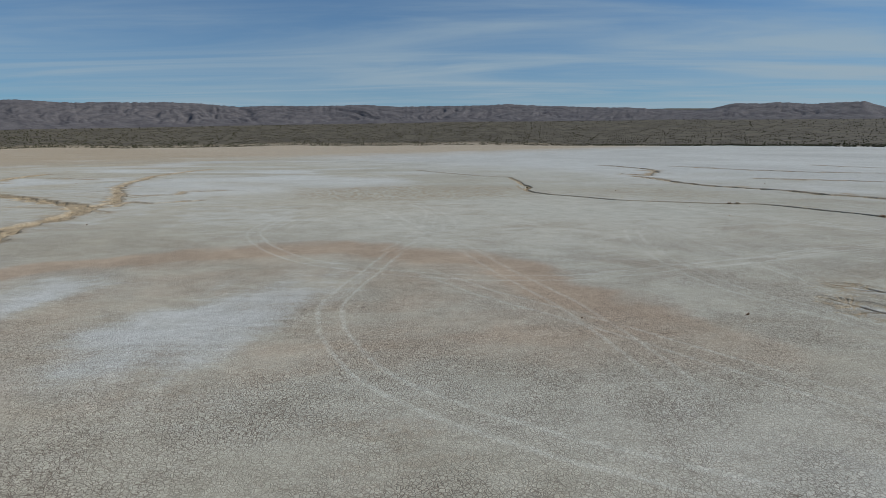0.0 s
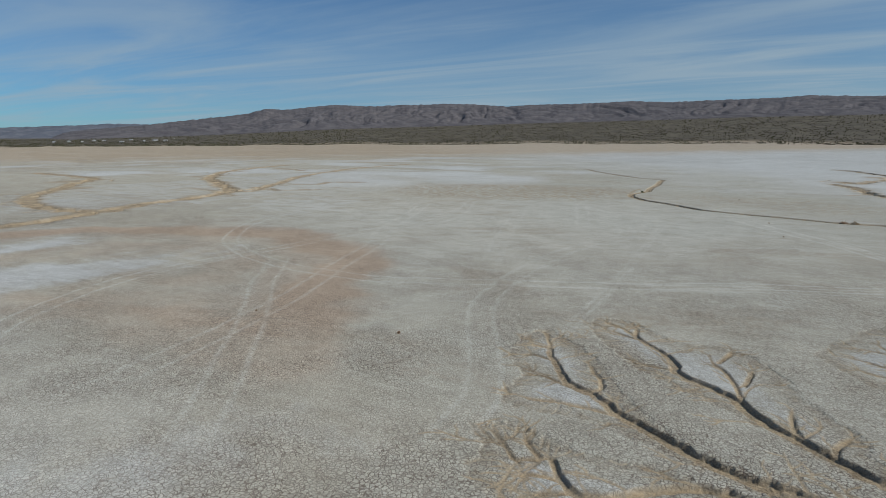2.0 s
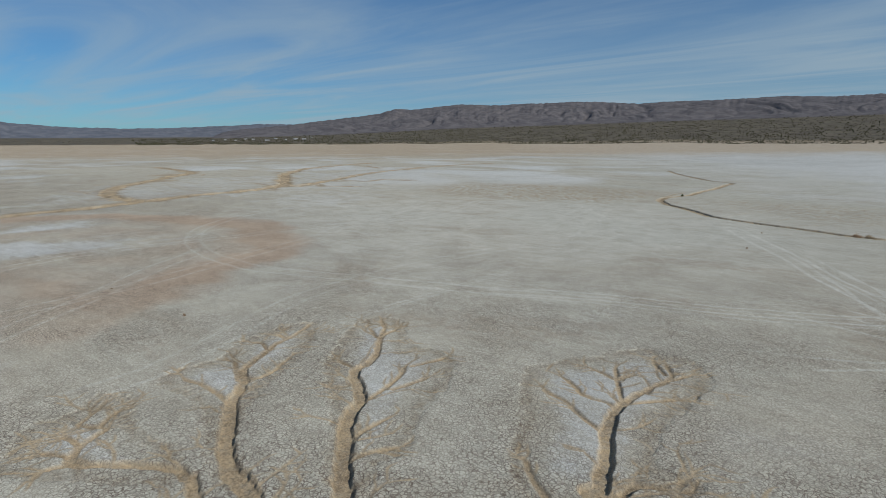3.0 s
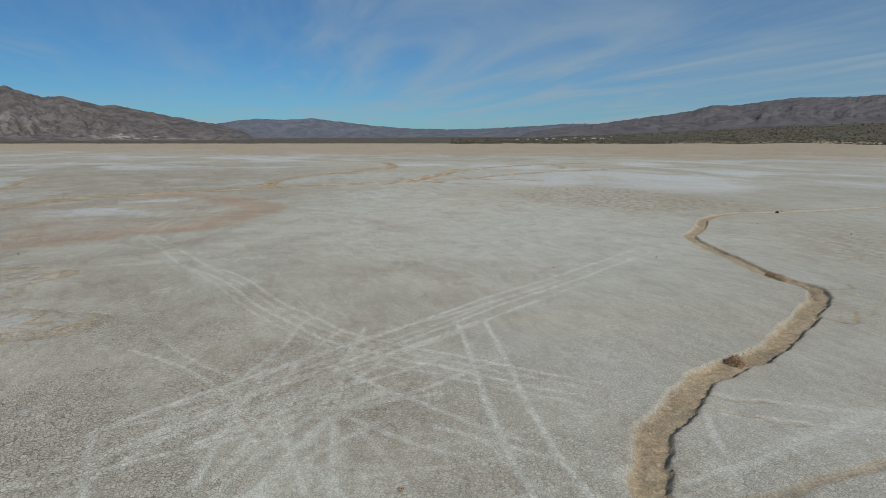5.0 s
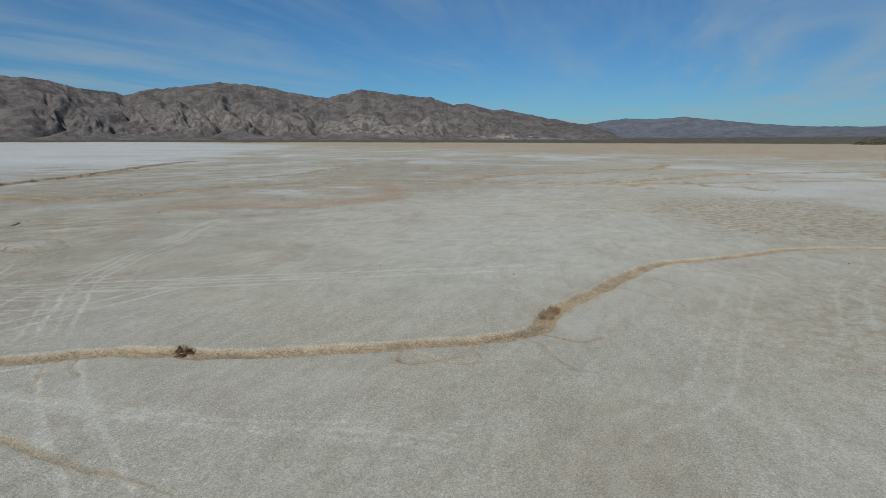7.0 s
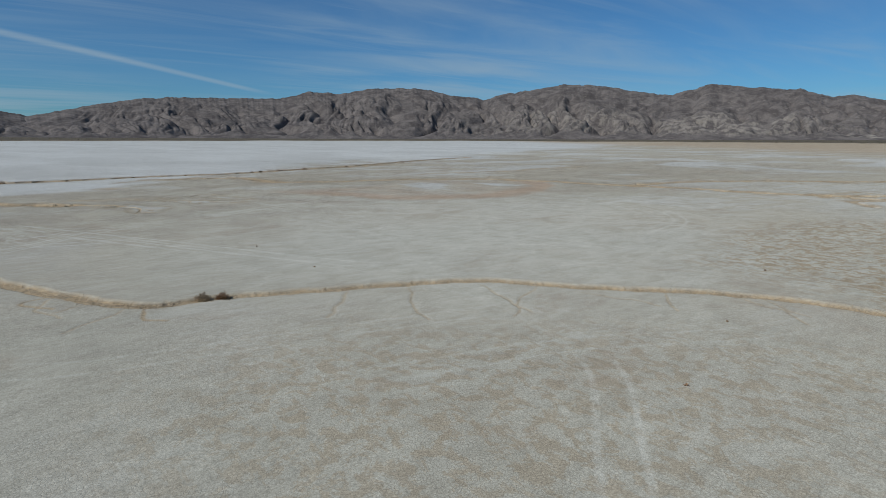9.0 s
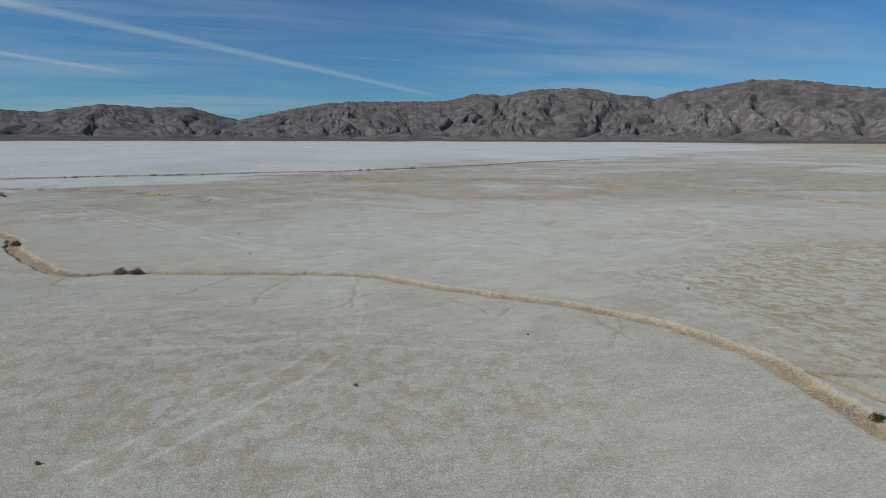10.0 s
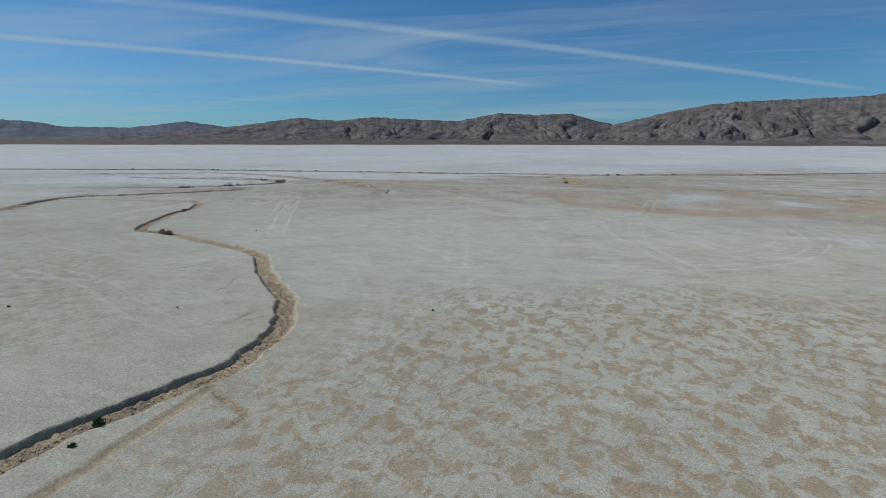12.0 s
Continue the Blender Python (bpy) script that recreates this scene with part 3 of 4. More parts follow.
SALT_SHEETS.append([(-20, -74), (-40, -70), (-62, -56), (-70, -70), (-50, -90), (-24, -92)])
OCHRE_RINGS = []
OCHRE_RINGS.append([(7, -49.5), (5, -45.5), (1.9, -40.5), (-2.4, -34.1), (-4.8, -28.3), (-10, -23), (-17, -19.6), (-25, -18.3), (-33, -19.2), (-42, -22.5), (-50, -27.5), (-58, -37), (-57, -48), (-46, -57), (-36, -60), (-28, -59), (-22, -55.5), (-14, -53.3), (-7, -53), (-2, -52.5), (2, -52.8), (5, -52)])
OCHRE_RINGS.append([(-2.6, -33), (-5, -28.3), (-10, -23.5), (-17, -20), (-25, -18.6), (-33, -19.5), (-42, -23), (-40, -27), (-32, -25), (-22, -25.5), (-12, -29), (-8, -34)])
TAN_FIELD = [(-4, 30), (-16, 26), (-30, 24), (-44, 30), (-46, 48), (-30, 58), (-14, 58), (-3, 55), (-1.5, 47), (-2, 40)]
TAN_FIELD_EAST = [(22, 31), (32, 27), (38, 32), (36, 42), (28, 48), (16, 50), (10, 46), (14, 38)]
# single wheel lines across the flat
WHEEL_LINES = []
WHEEL_LINES.append([(42.1, -25.5), (41, -22.5), (36.8, -16.6), (33.7, -9.8), (29.5, -0.9)])
WHEEL_LINES.append([(43.6, -24.6), (41.6, -21.2), (38.5, -14), (31.7, -1.4)])
WHEEL_LINES.append([(44, -24.4), (41.6, -16.1), (40, -12.1)])
WHEEL_LINES.append([(47.6, -22.3), (45.8, -21), (43.8, -18), (42.2, -14.2)])
WHEEL_LINES.append([(46.5, -21.8), (43.5, -20.3), (40.6, -18.2), (37.5, -12.3), (35.1, -8.1)])
WHEEL_LINES.append([(49.7, -21.1), (47.2, -20.2), (44.3, -18), (42.9, -15.3)])
WHEEL_LINES.append([(50.2, -18.2), (46.4, -19.8), (42.7, -21.6)])
WHEEL_LINES.append([(44.3, -17.8), (47.4, -15.6), (48.7, -14.1)])
WHEEL_LINES.append([(49.4, -19.4), (45.5, -19.9), (41, -20.4)])
WHEEL_LINES.append([(45.4, -23.6), (44.1, -21.2), (43.9, -16.7), (43.8, -13.2)])
WHEEL_LINES.append([(40, -14.7), (41.2, -17.6), (42.6, -20.5), (43.1, -22.6), (43.7, -24), (44.8, -25.6), (45.7, -27)])
WHEEL_LINES.append([(38.5, -14.4), (41.1, -16.5), (42.3, -17.7), (44.1, -19), (45.5, -20.1), (47.1, -21.3)])
WHEEL_LINES.append([(39.5, -20.7), (41.7, -21.4), (44.3, -22.1), (46.1, -22.5), (48.2, -22.8)])
WHEEL_LINES.append([(39.9, -17.2), (43.7, -18), (47, -18.4), (49.5, -18.6)])
WHEEL_LINES.append([(42.5, -17), (42.8, -18.7), (43.9, -20.5), (44.7, -22)])
WHEEL_LINES.append([(52.1, -8.7), (51.6, -5.2), (51.3, -3.2), (50.5, 2.6)])
WHEEL_LINES.append([(47.7, -3.6), (49.6, -4.9), (51.5, -6), (53, -7.1)])
WHEEL_LINES.append([(40, -21.7), (42.5, -21.9), (44.6, -21.3), (46.4, -20.5)])
# pairs of wheel lines: control points of the middle line, gauge, strength
TRACKS = []
TRACKS.append(([(-19, -22), (-19.8, -31), (-20.9, -39.5), (-20.2, -44.4), (-18.9, -48), (-16.8, -51.6), (-14, -54.5), (-10.5, -57), (-6, -59.3), (0, -62)], 1.45, 0.6))
TRACKS.append(([(-37, 6), (-38, -1), (-37.5, -10.9), (-34, -19), (-27.5, -27), (-20.5, -31.2), (-14, -33.2), (-7.2, -33.7), (-2, -33.2), (5.8, -30), (14, -27), (21.5, -23.7), (27, -21.8)], 1.5, 0.6))
TRACKS.append(([(5.8, -30), (14, -27), (19.7, -23.6), (28.1, -20.6), (34.1, -17.7), (37.1, -15.6), (39.6, -13.5), (40.4, -12.5), (42.8, -10.1), (44.6, -8.2), (46.4, -6.3)], 1.55, 0.85))
TRACKS.append(([(14.4, -27.4), (20.2, -24.2), (28.6, -21.2), (34.6, -18.3), (37.6, -16.2), (40.1, -14.1), (40.9, -13.1), (43.3, -10.7), (45.1, -8.8), (46.9, -6.9)], 1.55, 0.5))
TRACKS.append(([(-27, 14), (-16.4, -14), (-12.6, -20.8), (-8.6, -32.5), (-5.3, -42), (-3.6, -49), (-3, -52.5), (-2.6, -57)], 1.6, 0.5))
TRACKS.append(([(-16, -31), (-13, -35), (-10.5, -38.3), (-3.9, -45.5), (0.7, -50.9), (3.6, -54.6), (5.6, -57.3)], 1.6, 0.5))
TRACKS.append(([(8, -8), (6, -18), (5.7, -28), (6.4, -35), (8.3, -39.6), (10.3, -43.6), (12, -47.5), (12.6, -53)], 1.5, 0.5))
TRACKS.append(([(12, 4), (12.6, -12), (12.9, -26.7), (12.8, -39.8)], 0.5, 0.45))
TRACKS.append(([(-6.8, 15.1), (3.1, 10.3), (7.2, 3.9), (9.5, -4.4), (8.1, -11.2)], 1.5, 0.4))
TRACKS.append(([(34.7, -9.1), (40.6, -10.2), (45.5, -11.3), (48.7, -11.8), (51.3, -12.1), (53.8, -12.7)], 1.65, 1))
TRACKS.append(([(19.7, 15.2), (24.1, 7.8), (27.6, 1.9), (29.8, -2.1), (32.1, -6.6), (34.6, -10.5), (36.7, -14), (38, -16.6), (39.6, -19.7), (40.9, -21.6), (42.5, -24.2), (43.7, -25.9), (44.7, -27.6)], 1.7, 0.95))
TRACKS.append(([(28.5, 2.4), (30.7, -1.6), (33, -6.1), (35.5, -10), (37.6, -13.5), (38.9, -16.1), (40.5, -19.2), (41.8, -21.1), (43.4, -23.7), (44.6, -25.4)], 1.7, 0.55))
TRACKS.append(([(46.5, -5.3), (47.9, -3.1), (50.3, 0.1), (52.3, 3.1), (53.3, 4.9)], 1.55, 0.55))
TRACKS.append(([(51.8, -7.5), (51.2, -1), (50.1, 6.7), (48.1, 13.4)], 0.5, 0.45))
TRACKS.append(([(47.9, -3.5), (49, -2), (51.4, 1.9), (53.2, 5.3), (54.9, 8.5)], 1.55, 0.6))
TRACKS.append(([(51.8, -7.5), (50.8, 0.7), (49.7, 8.6), (48.2, 17.3)], 0.6, 0.4))
TRACKS.append(([(20.4, 38.2), (21.3, 39.4), (22.3, 40.4), (24.9, 42.7), (27, 44.4), (29.3, 46.3)], 1.5, 0.5))
TRACKS.append(([(34.3, 1.9), (26.2, 8.2), (21.2, 14.6), (19.1, 21.1), (17.5, 27.1), (13.9, 35.1)], 1.6, 0.22))
TRACKS.append(([(8.7, 20.3), (3.6, 26.5), (-0, 32.2), (-2.6, 38.5), (-4.3, 43.6), (-5.2, 48.7)], 1.5, 0.22))
TRACKS.append(([(17.1, 22.1), (17.9, 29.4), (18.9, 34.8), (21.1, 39.2)], 1.6, 0.22))
TRACKS.append(([(46.2, 21.2), (40.4, 25.2), (30.2, 27.2), (18, 30.1)], 1.6, 0.3))
TRACKS.append(([(5.7, 42.2), (11.9, 40.2), (20.1, 36.2), (32.6, 33.1)], 1.6, 0.35))
TRACKS.append(([(0.3, 30), (-1, 34.6), (-2.4, 37.2), (-4, 42), (-5, 46), (-6, 52)], 1.5, 0.2))
TRACKS.append(([(-14, -11), (-14.6, -1.4), (-16.8, 7.3), (-19.2, 13.7), (-22, 20)], 1.6, 0.55))
TRACKS.append(([(-35, -10), (-34.6, 0), (-32.6, 6), (-28.6, 12), (-22, 17), (-12, 20)], 1.5, 0.6))
TRACKS.append(([(-32, -8), (-31.6, 0), (-29.6, 5), (-26, 9.6)], 1.5, 0.5))
TRACKS.append(([(-22, 22), (-17.6, 8), (-17, -5), (-18.3, -17), (-20, -25)], 1.5, 0.5))
TRACKS.append(([(-9.6, 13.3), (-2.5, -10.7), (2.5, -25.9)], 1.5, 0.35))
TRACKS.append(([(10.1, 2), (6.6, 9.7), (2.3, 15.2), (-2.3, 20.5)], 1.5, 0.45))
TRACKS.append(([(3.5, -0.1), (-0.8, 15.7), (-3, 23.6)], 1.6, 0.5))


# ---- ground: one sheet from the cracked flat to the mountains ----
def shore_radius(az):
    return np.interp(az, (-60, -38, -15, 0, 35, 65, 100, 144, 180, 210, 240, 300), (800, 820, 1150, 1450, 1600, 1600, 1700, 2100, 1700, 1350, 1300, 800))


def foot_height(az):
    return np.interp(az, (-60, -38, -20, 0, 20, 40, 52, 64, 90, 140, 180, 240, 300), (110, 125, 150, 158, 140, 105, 62, 30, 20, 22, 20, 16, 110))


def azimuth(x, y):
    a = np.degrees(np.arctan2(-x, y)) % 360
    return np.where(a > 300, a - 360, a)


def plain_height(x, y):
    az, r = azimuth(x, y), np.hypot(x, y)
    edge = np.maximum(shore_radius(az), 1420)
    return foot_height(az) * np.clip((r - edge) / (3600 - edge), 0, 1.6) ** 1.25


class Lines:
    """The carved and stained lines of the lake bed."""

    def __init__(self):
        self.channels, self.tracks = [], []

    def channel(self, points, half, depth, silt, bend=0.25, edge=0.14, halo=0.0, head=0.0, foot=1.0):
        line = wander(spline(points), bend, 2.2, len(self.channels) * 3.7)
        line = wander(line, min(0.06, half * 0.3), 0.7, len(self.channels) * 5.1 + 80)
        self.channels.append((line, half, depth, silt, edge, halo, head, foot))
        return line

    def track(self, points, gauge, strength):
        line = wander(spline(points), 0.12, 6.0, 200 + len(self.tracks) * 2.3)
        d = np.gradient(line, axis=0)
        n = np.stack([-d[:, 1], d[:, 0]], 1) / (np.linalg.norm(d, axis=1)[:, None] + 1e-9)
        for s in (-0.5, 0.5):
            self.tracks.append((line + n * gauge * s, strength))


lines = Lines()
creek_line = lines.channel(CREEK, 0.57, 0.215, 1.0, 0.18, 0.10, 0.7)
deep_reach = [tuple(q) for q in creek_line if 45.5 < q[1] < 62 and q[0] < 8][::7]
lines.channel(deep_reach, 0.34, 0.055, 1.0, 0.0, 0.12, 0.0, 0.25)
lines.channel(FORK, 0.21, 0.07, 0.9, 0.15, 0.10, 0.25)
lines.channel(SECOND_CREEK[::-1], 0.17, 0.05, 0.7, 0.15, 0.10, 0.08, 0.12)
ditch_line = lines.channel(SOUTH_DITCH, 2.2, 1.1, 1.0, 0.8, 0.15, 1.8)
east_line = lines.channel(EAST_CREEK, 0.9, 0.4, 1.0, 1.0, 0.12, 2.2)
meander_line = lines.channel(EAST_MEANDER, 0.9, 0.45, 1.0, 0.8, 0.12, 1.6)
far_lines = [ditch_line, east_line, meander_line]
for points, half, deep in ((WEST_CREEK, 1.4, 0.45), (WEST_BRANCH, 1.3, 0.4), (NORTH_WEST, 1.0, 0.35), (EAST_WASH, 1.3, 0.45)):
    far_lines.append(lines.channel(points, half, deep, 1.0, 1.2, 0.12, 1.6))
for points in NORTH_RILLS:
    far_lines.append(lines.channel(points, 0.9, 0.4, 1.0, 1.5, 0.12, 2.0))
for points in WEST_SPURS:
    far_lines.append(lines.channel(points, 0.7, 0.3, 0.9, 1.2, 0.12, 1.6, 0.3))
# frayed side runnels, nearly along the far channels
fray = random.Random(21)
for far_line in far_lines:
    d = np.gradient(far_line, axis=0)
    for _ in range(len(far_line) // 22):
        i = fray.randrange(len(far_line))
        if np.abs(far_line[i]).max() > 160 or np.hypot(*far_line[i]) < 74:
            continue
        turn = math.atan2(d[i][1], d[i][0]) + fray.choice((0, math.pi)) + fray.gauss(0, 0.35)
        q = far_line[i] + np.array((-math.sin(turn), math.cos(turn))) * fray.gauss(0, 2.6)
        size = fray.uniform(3, 11)
        way = np.array((math.cos(turn), math.sin(turn)))
        kink = np.array((-way[1], way[0])) * fray.uniform(-0.16, 0.16) * size
        lines.channel([q, q + way * size * 0.5 + kink, q + way * size], fray.uniform(0.12, 0.34), fray.uniform(0.1, 0.24), fray.uniform(0.6, 1.0), 0.5, 0.12, fray.choice((0.4, 1.0, 2.0)), 0.2)
for points in SMALL_RILLS:
    lines.channel(points, 0.075, 0.05, 0.6, 0.25, 0.08, 0.06, 0.3)
for n, points in enumerate(BROAD_RILLS):
    lines.channel(points, 0.14 if n == 0 else 0.10, 0.05, 0.95 if n in (0, 2, 3) else 0.5, 0.3, 0.08, 0.10, 0.0 if n == 0 else 0.3)
twigs = random.Random(3)


def sprout(line, reach, count, half, depth, level):
    """Side rills that enter a gully at an acute angle, finer towards their heads."""
    d = np.gradient(line, axis=0)
    for _ in range(count):
        i = int((0.03 + 0.72 * twigs.random() ** 1.4) * (len(line) - 1))
        up = -d[i] / (np.linalg.norm(d[i]) + 1e-9)
        turn = twigs.choice((-1, 1)) * radians(twigs.uniform(32, 72))
        size = reach * twigs.uniform(0.45, 1.15)
        pts, heading = [line[i]], math.atan2(up[1], up[0]) + turn
        for _ in range(4):
            heading += twigs.uniform(-0.38, 0.38) - turn * 0.08
            pts.append(pts[-1] + size / 4 * np.array((math.cos(heading), math.sin(heading))))
        made = lines.channel(pts[::-1], half, depth, 0.9, 0.1, 0.035, 0.03, 0.15)
        if level:
            sprout(made, reach * 0.5, 3, half * 0.7, depth * 0.65, level - 1)


stem_lines = []
for n, points in enumerate(STEMS):
    stem_line = lines.channel(points, 0.28 if n < 3 else 0.17, 0.195, 1.0, 0.10, 0.06, 0.08, 0.35)
    stem_lines.append(stem_line)
    sprout(stem_line, 2.3, 20, 0.055, 0.05, 1)
for points in GULLY_ARMS:
    limb_line = lines.channel(points, 0.10, 0.085, 1.0, 0.08, 0.045, 0.06, 0.12)
    sprout(limb_line, 1.2, 7, 0.045, 0.04, 0)
for n, outline in enumerate(FANS):
    # fine rills that eat back into the rim around each gully head
    rim_line = spline([*outline, outline[0]], 0.36)
    d = np.gradient(rim_line, axis=0)
    head = np.array(STEMS[n][:6])
    for q, g in zip(rim_line, d):
        gap = head - q
        far = np.hypot(*gap.T)
        if far.min() > 3.2 or twigs.random() < 0.45:
            continue
        goal = head[far.argmin()]
        way = (goal - q) / (far.min() + 1e-6)
        size = twigs.uniform(0.5, 1.5)
        bend = np.array((-way[1], way[0])) * twigs.uniform(-0.25, 0.25)
        lines.channel([q - way * 0.05, q + way * size * 0.5 + bend * size, q + way * size], twigs.uniform(0.02, 0.04), twigs.uniform(0.02, 0.045), 0.45, 0.06, 0.03, 0.0, 0.2)
for points, gauge, strength in TRACKS:
    lines.track(points, gauge, strength)
for n, points in enumerate(WHEEL_LINES):
    lines.tracks.append((wander(spline(points), 0.1, 5.0, 500 + 3.1 * n), 0.8))
# a tangle of turning tracks where wheels have crossed many times
spin = random.Random(11)
for _ in range(28):
    x, y, heading = 44.6 + spin.gauss(0, 2.6), -19.4 + spin.gauss(0, 3.0), spin.uniform(0, math.tau)
    pts, curl = [], spin.uniform(-0.10, 0.10)
    for _ in range(6):
        pts.append((x, y))
        heading += curl + spin.uniform(-0.1, 0.1)
        x, y = x + 2.1 * math.cos(heading), y + 2.1 * math.sin(heading)
    lines.tracks.append((wander(spline(pts), 0.1, 4.0, spin.uniform(300, 400)), spin.uniform(0.4, 0.85)))

CELL, SPAN, FINE = 0.8, 264, 16


def ground_sheet():
    side = 2 * SPAN * FINE + 1
    level = np.zeros((2 * SPAN, 2 * SPAN), int)

    def mark(grade, line, reach):
        for x, y in line[::2]:
            i, j = int((x - reach) / CELL + SPAN), int((y - reach) / CELL + SPAN)
            m, n = int((x + reach) / CELL + SPAN) + 1, int((y + reach) / CELL + SPAN) + 1
            if i > 1 and j > 1 and m < 2 * SPAN - 1 and n < 2 * SPAN - 1:
                level[i:m, j:n] = np.maximum(level[i:m, j:n], grade)

    for line, half, *_ in lines.channels:
        close = (np.hypot(*line.T) < 66) & (np.hypot(*line.T) > 22)
        mark(1, line, half + (0.2 if half < 0.5 else 0.6))
        mark(2, line[close], half + 0.12)
        if half < 0.3 and line[0][1] < -20:
            mark(3, line[(line[:, 0] < 36) & (line[:, 1] > -54) & (line[:, 1] < -28)], half + 0.02)
    for line, _ in lines.tracks:
        far = np.hypot(*line.T) < 33
        mark(1, line, 0.3)
        mark(2, line[~far], 0.25)
    for outline in FANS:
        mark(2, spline([*outline, outline[0]], 0.4), 0.5)
    ci, cj = np.nonzero(level == 0)
    quads = [np.stack([(ci + a) * FINE * side + (cj + b) * FINE for a, b in ((0, 0), (1, 0), (1, 1), (0, 1))], 1)]
    for grade, hop in ((1, 4), (2, 2), (3, 1)):
        fi, fj = np.nonzero(level == grade)
        a, b = np.meshgrid(np.arange(0, FINE, hop), np.arange(0, FINE, hop), indexing="ij")
        fi, fj = (fi[:, None] * FINE + a.ravel()).ravel(), (fj[:, None] * FINE + b.ravel()).ravel()
        quads.append(np.stack([(fi + p * hop) * side + fj + q * hop for p, q in ((0, 0), (1, 0), (1, 1), (0, 1))], 1))
    keys, index = np.unique(np.concatenate(quads).ravel(), return_inverse=True)
    faces = index.reshape(-1, 4)
    x, y = (keys // side) * CELL / FINE - SPAN * CELL, (keys % side) * CELL / FINE - SPAN * CELL
    # gentle swell, linear inside each cell so that fine and coarse cells meet
    gx = np.arange(2 * SPAN + 1) * CELL - SPAN * CELL
    gxx, gyy = np.meshgrid(gx, gx, indexing="ij")
    fade = np.clip((SPAN * CELL - 4 - np.maximum(abs(gxx), abs(gyy))) / 20, 0, 1)
    swell = (0.07 * fractal(gxx / 23, gyy / 23, 3) + 0.012 * perlin(gxx / 2.6, gyy / 2.6)) * fade
    u, v = x / CELL + SPAN, y / CELL + SPAN
    i, j = np.minimum(u.astype(int), 2 * SPAN - 1), np.minimum(v.astype(int), 2 * SPAN - 1)
    u, v = u - i, v - j
    z = swell[i, j] * (1 - u) * (1 - v) + swell[i + 1, j] * u * (1 - v) + swell[i, j + 1] * (1 - u) * v + swell[i + 1, j + 1] * u * v
    # wider rings outwards
    rings, extent = [], SPAN * CELL
    for reach, cell in ((352, 4.4), (704, 8.8), (1408, 17.6), (4928, 44.0)):
        n = round(2 * reach / cell)
        hole = round((reach - extent) / cell)
        rings.append((reach, cell, n, hole))
        extent = reach
    verts, polys, base = [np.stack([x, y, z], 1)], [faces], len(x)
    for reach, cell, n, hole in rings:
        g = np.arange(n + 1) * cell - reach
        xx, yy = np.meshgrid(g, g, indexing="ij")
        used = np.ones((n, n), bool)
        used[hole:n - hole, hole:n - hole] = False
        qi, qj = np.nonzero(used)
        q = np.stack([(qi + a) * (n + 1) + qj + b for a, b in ((0, 0), (1, 0), (1, 1), (0, 1))], 1)
        k, index = np.unique(q.ravel(), return_inverse=True)
        vx, vy = xx.ravel()[k], yy.ravel()[k]
        verts.append(np.stack([vx, vy, plain_height(vx, vy)], 1))
        polys.append(index.reshape(-1, 4) + base)
        base += len(k)
    near = len(x)
    # carve
    deep, mask = np.zeros(near), np.zeros((near, 9))
    mask[:, 8] = 1.0
    rough, rubble = fractal(x / 0.55, y / 0.55, 3), fractal(x / 0.26 + 40, y / 0.26, 2)
    field = Field(x, y)
    for line, half, depth, silt, edge, halo, head, foot in lines.channels:
        k, d, s, t = field.nearest(line, half * 1.5 + halo + 0.6)
        r = rough[k]
        grow = head + (1 - head) * step(0.0, 0.35, t) if head else 1.0
        w = half * grow * (1 + 0.22 * perlin(t * len(line) * 0.3 / 2.1 + half * 91, s * 3.3)) + (0.05 if half > 0.3 else 0.22 * half) * r
        e = np.where((s * half > 0.5) & (half < 0.8), edge * 2.6, edge)
        cut = 1 - step(w - e * 0.6, w + e, d)
        floor = depth * (1 + (0.12 * r + 0.26 * rubble[k]) * (half > 0.3)) * (grow if head else 1.0)
        if 1.5 <= halo:
            floor = floor * (0.45 + 0.55 * step(-0.3, 0.3, perlin(t * len(line) * 0.3 / 7.0 + half * 53, s * 1.9 + 0.7)))
        if half > 2:
            floor = floor * 0.6
        lip = 0.035 * depth / 0.36 * np.exp(-((d - w - 0.22) / 0.14) ** 2) * (1 + r) if half < 1 else (0.48 if half > 2 else 0.12) * depth * np.exp(-((d - w - 0.8) / 0.7) ** 2) * (0.7 + 0.8 * r)
        deep[k] = np.minimum(deep[k], -cut * floor + lip * (half > 0.3) + deep[k] * 0.3)
        stain = silt * (1 - step(w - min(0.05, 0.3 * half), w + min(0.12, 0.6 * half) + 0.1 * half, d))
        if halo:
            stain = np.maximum(stain, (0.30 if half > 0.5 and halo < 1 else 0.7) * silt * (1 - step(w, w + halo, d)) * (0.6 + 0.6 * r))
        mask[k, 1] = np.maximum(mask[k, 1], stain)
        mask[k, 7] = np.maximum(mask[k, 7], cut)
        # far channels get bank shade as dark colour; the ditch gets dark soil
        if halo >= 1.5:
            bank = np.exp(-((d - w - (0.7 if half > 2 else 0.0)) / (1.2 if half > 2 else 0.55)) ** 2) * step(-0.25, 0.35, perlin(t * len(line) * 0.3 / 5.0 + half * 37, s * 2.7 + 0.4))
            mask[k, 4] = np.maximum(mask[k, 4], bank)
    for line, strength in lines.tracks:
        k, d, s, t = field.nearest(line, 0.5)
        press = (1 - step(0.07, 0.22, d)) * strength * 0.85 * (0.75 + 0.35 * rough[k]) * step(0, 0.05, t) * step(1, 0.93, t)
        mask[k, 0] = np.maximum(mask[k, 0], press)
        deep[k] -= 0.012 * press * (mask[k, 7] < 0.2)
    # stains
    wx, wy = x + 1.6 * fractal(x / 7, y / 7, 4), y + 1.6 * fractal(x / 7 + 50, y / 7, 4)
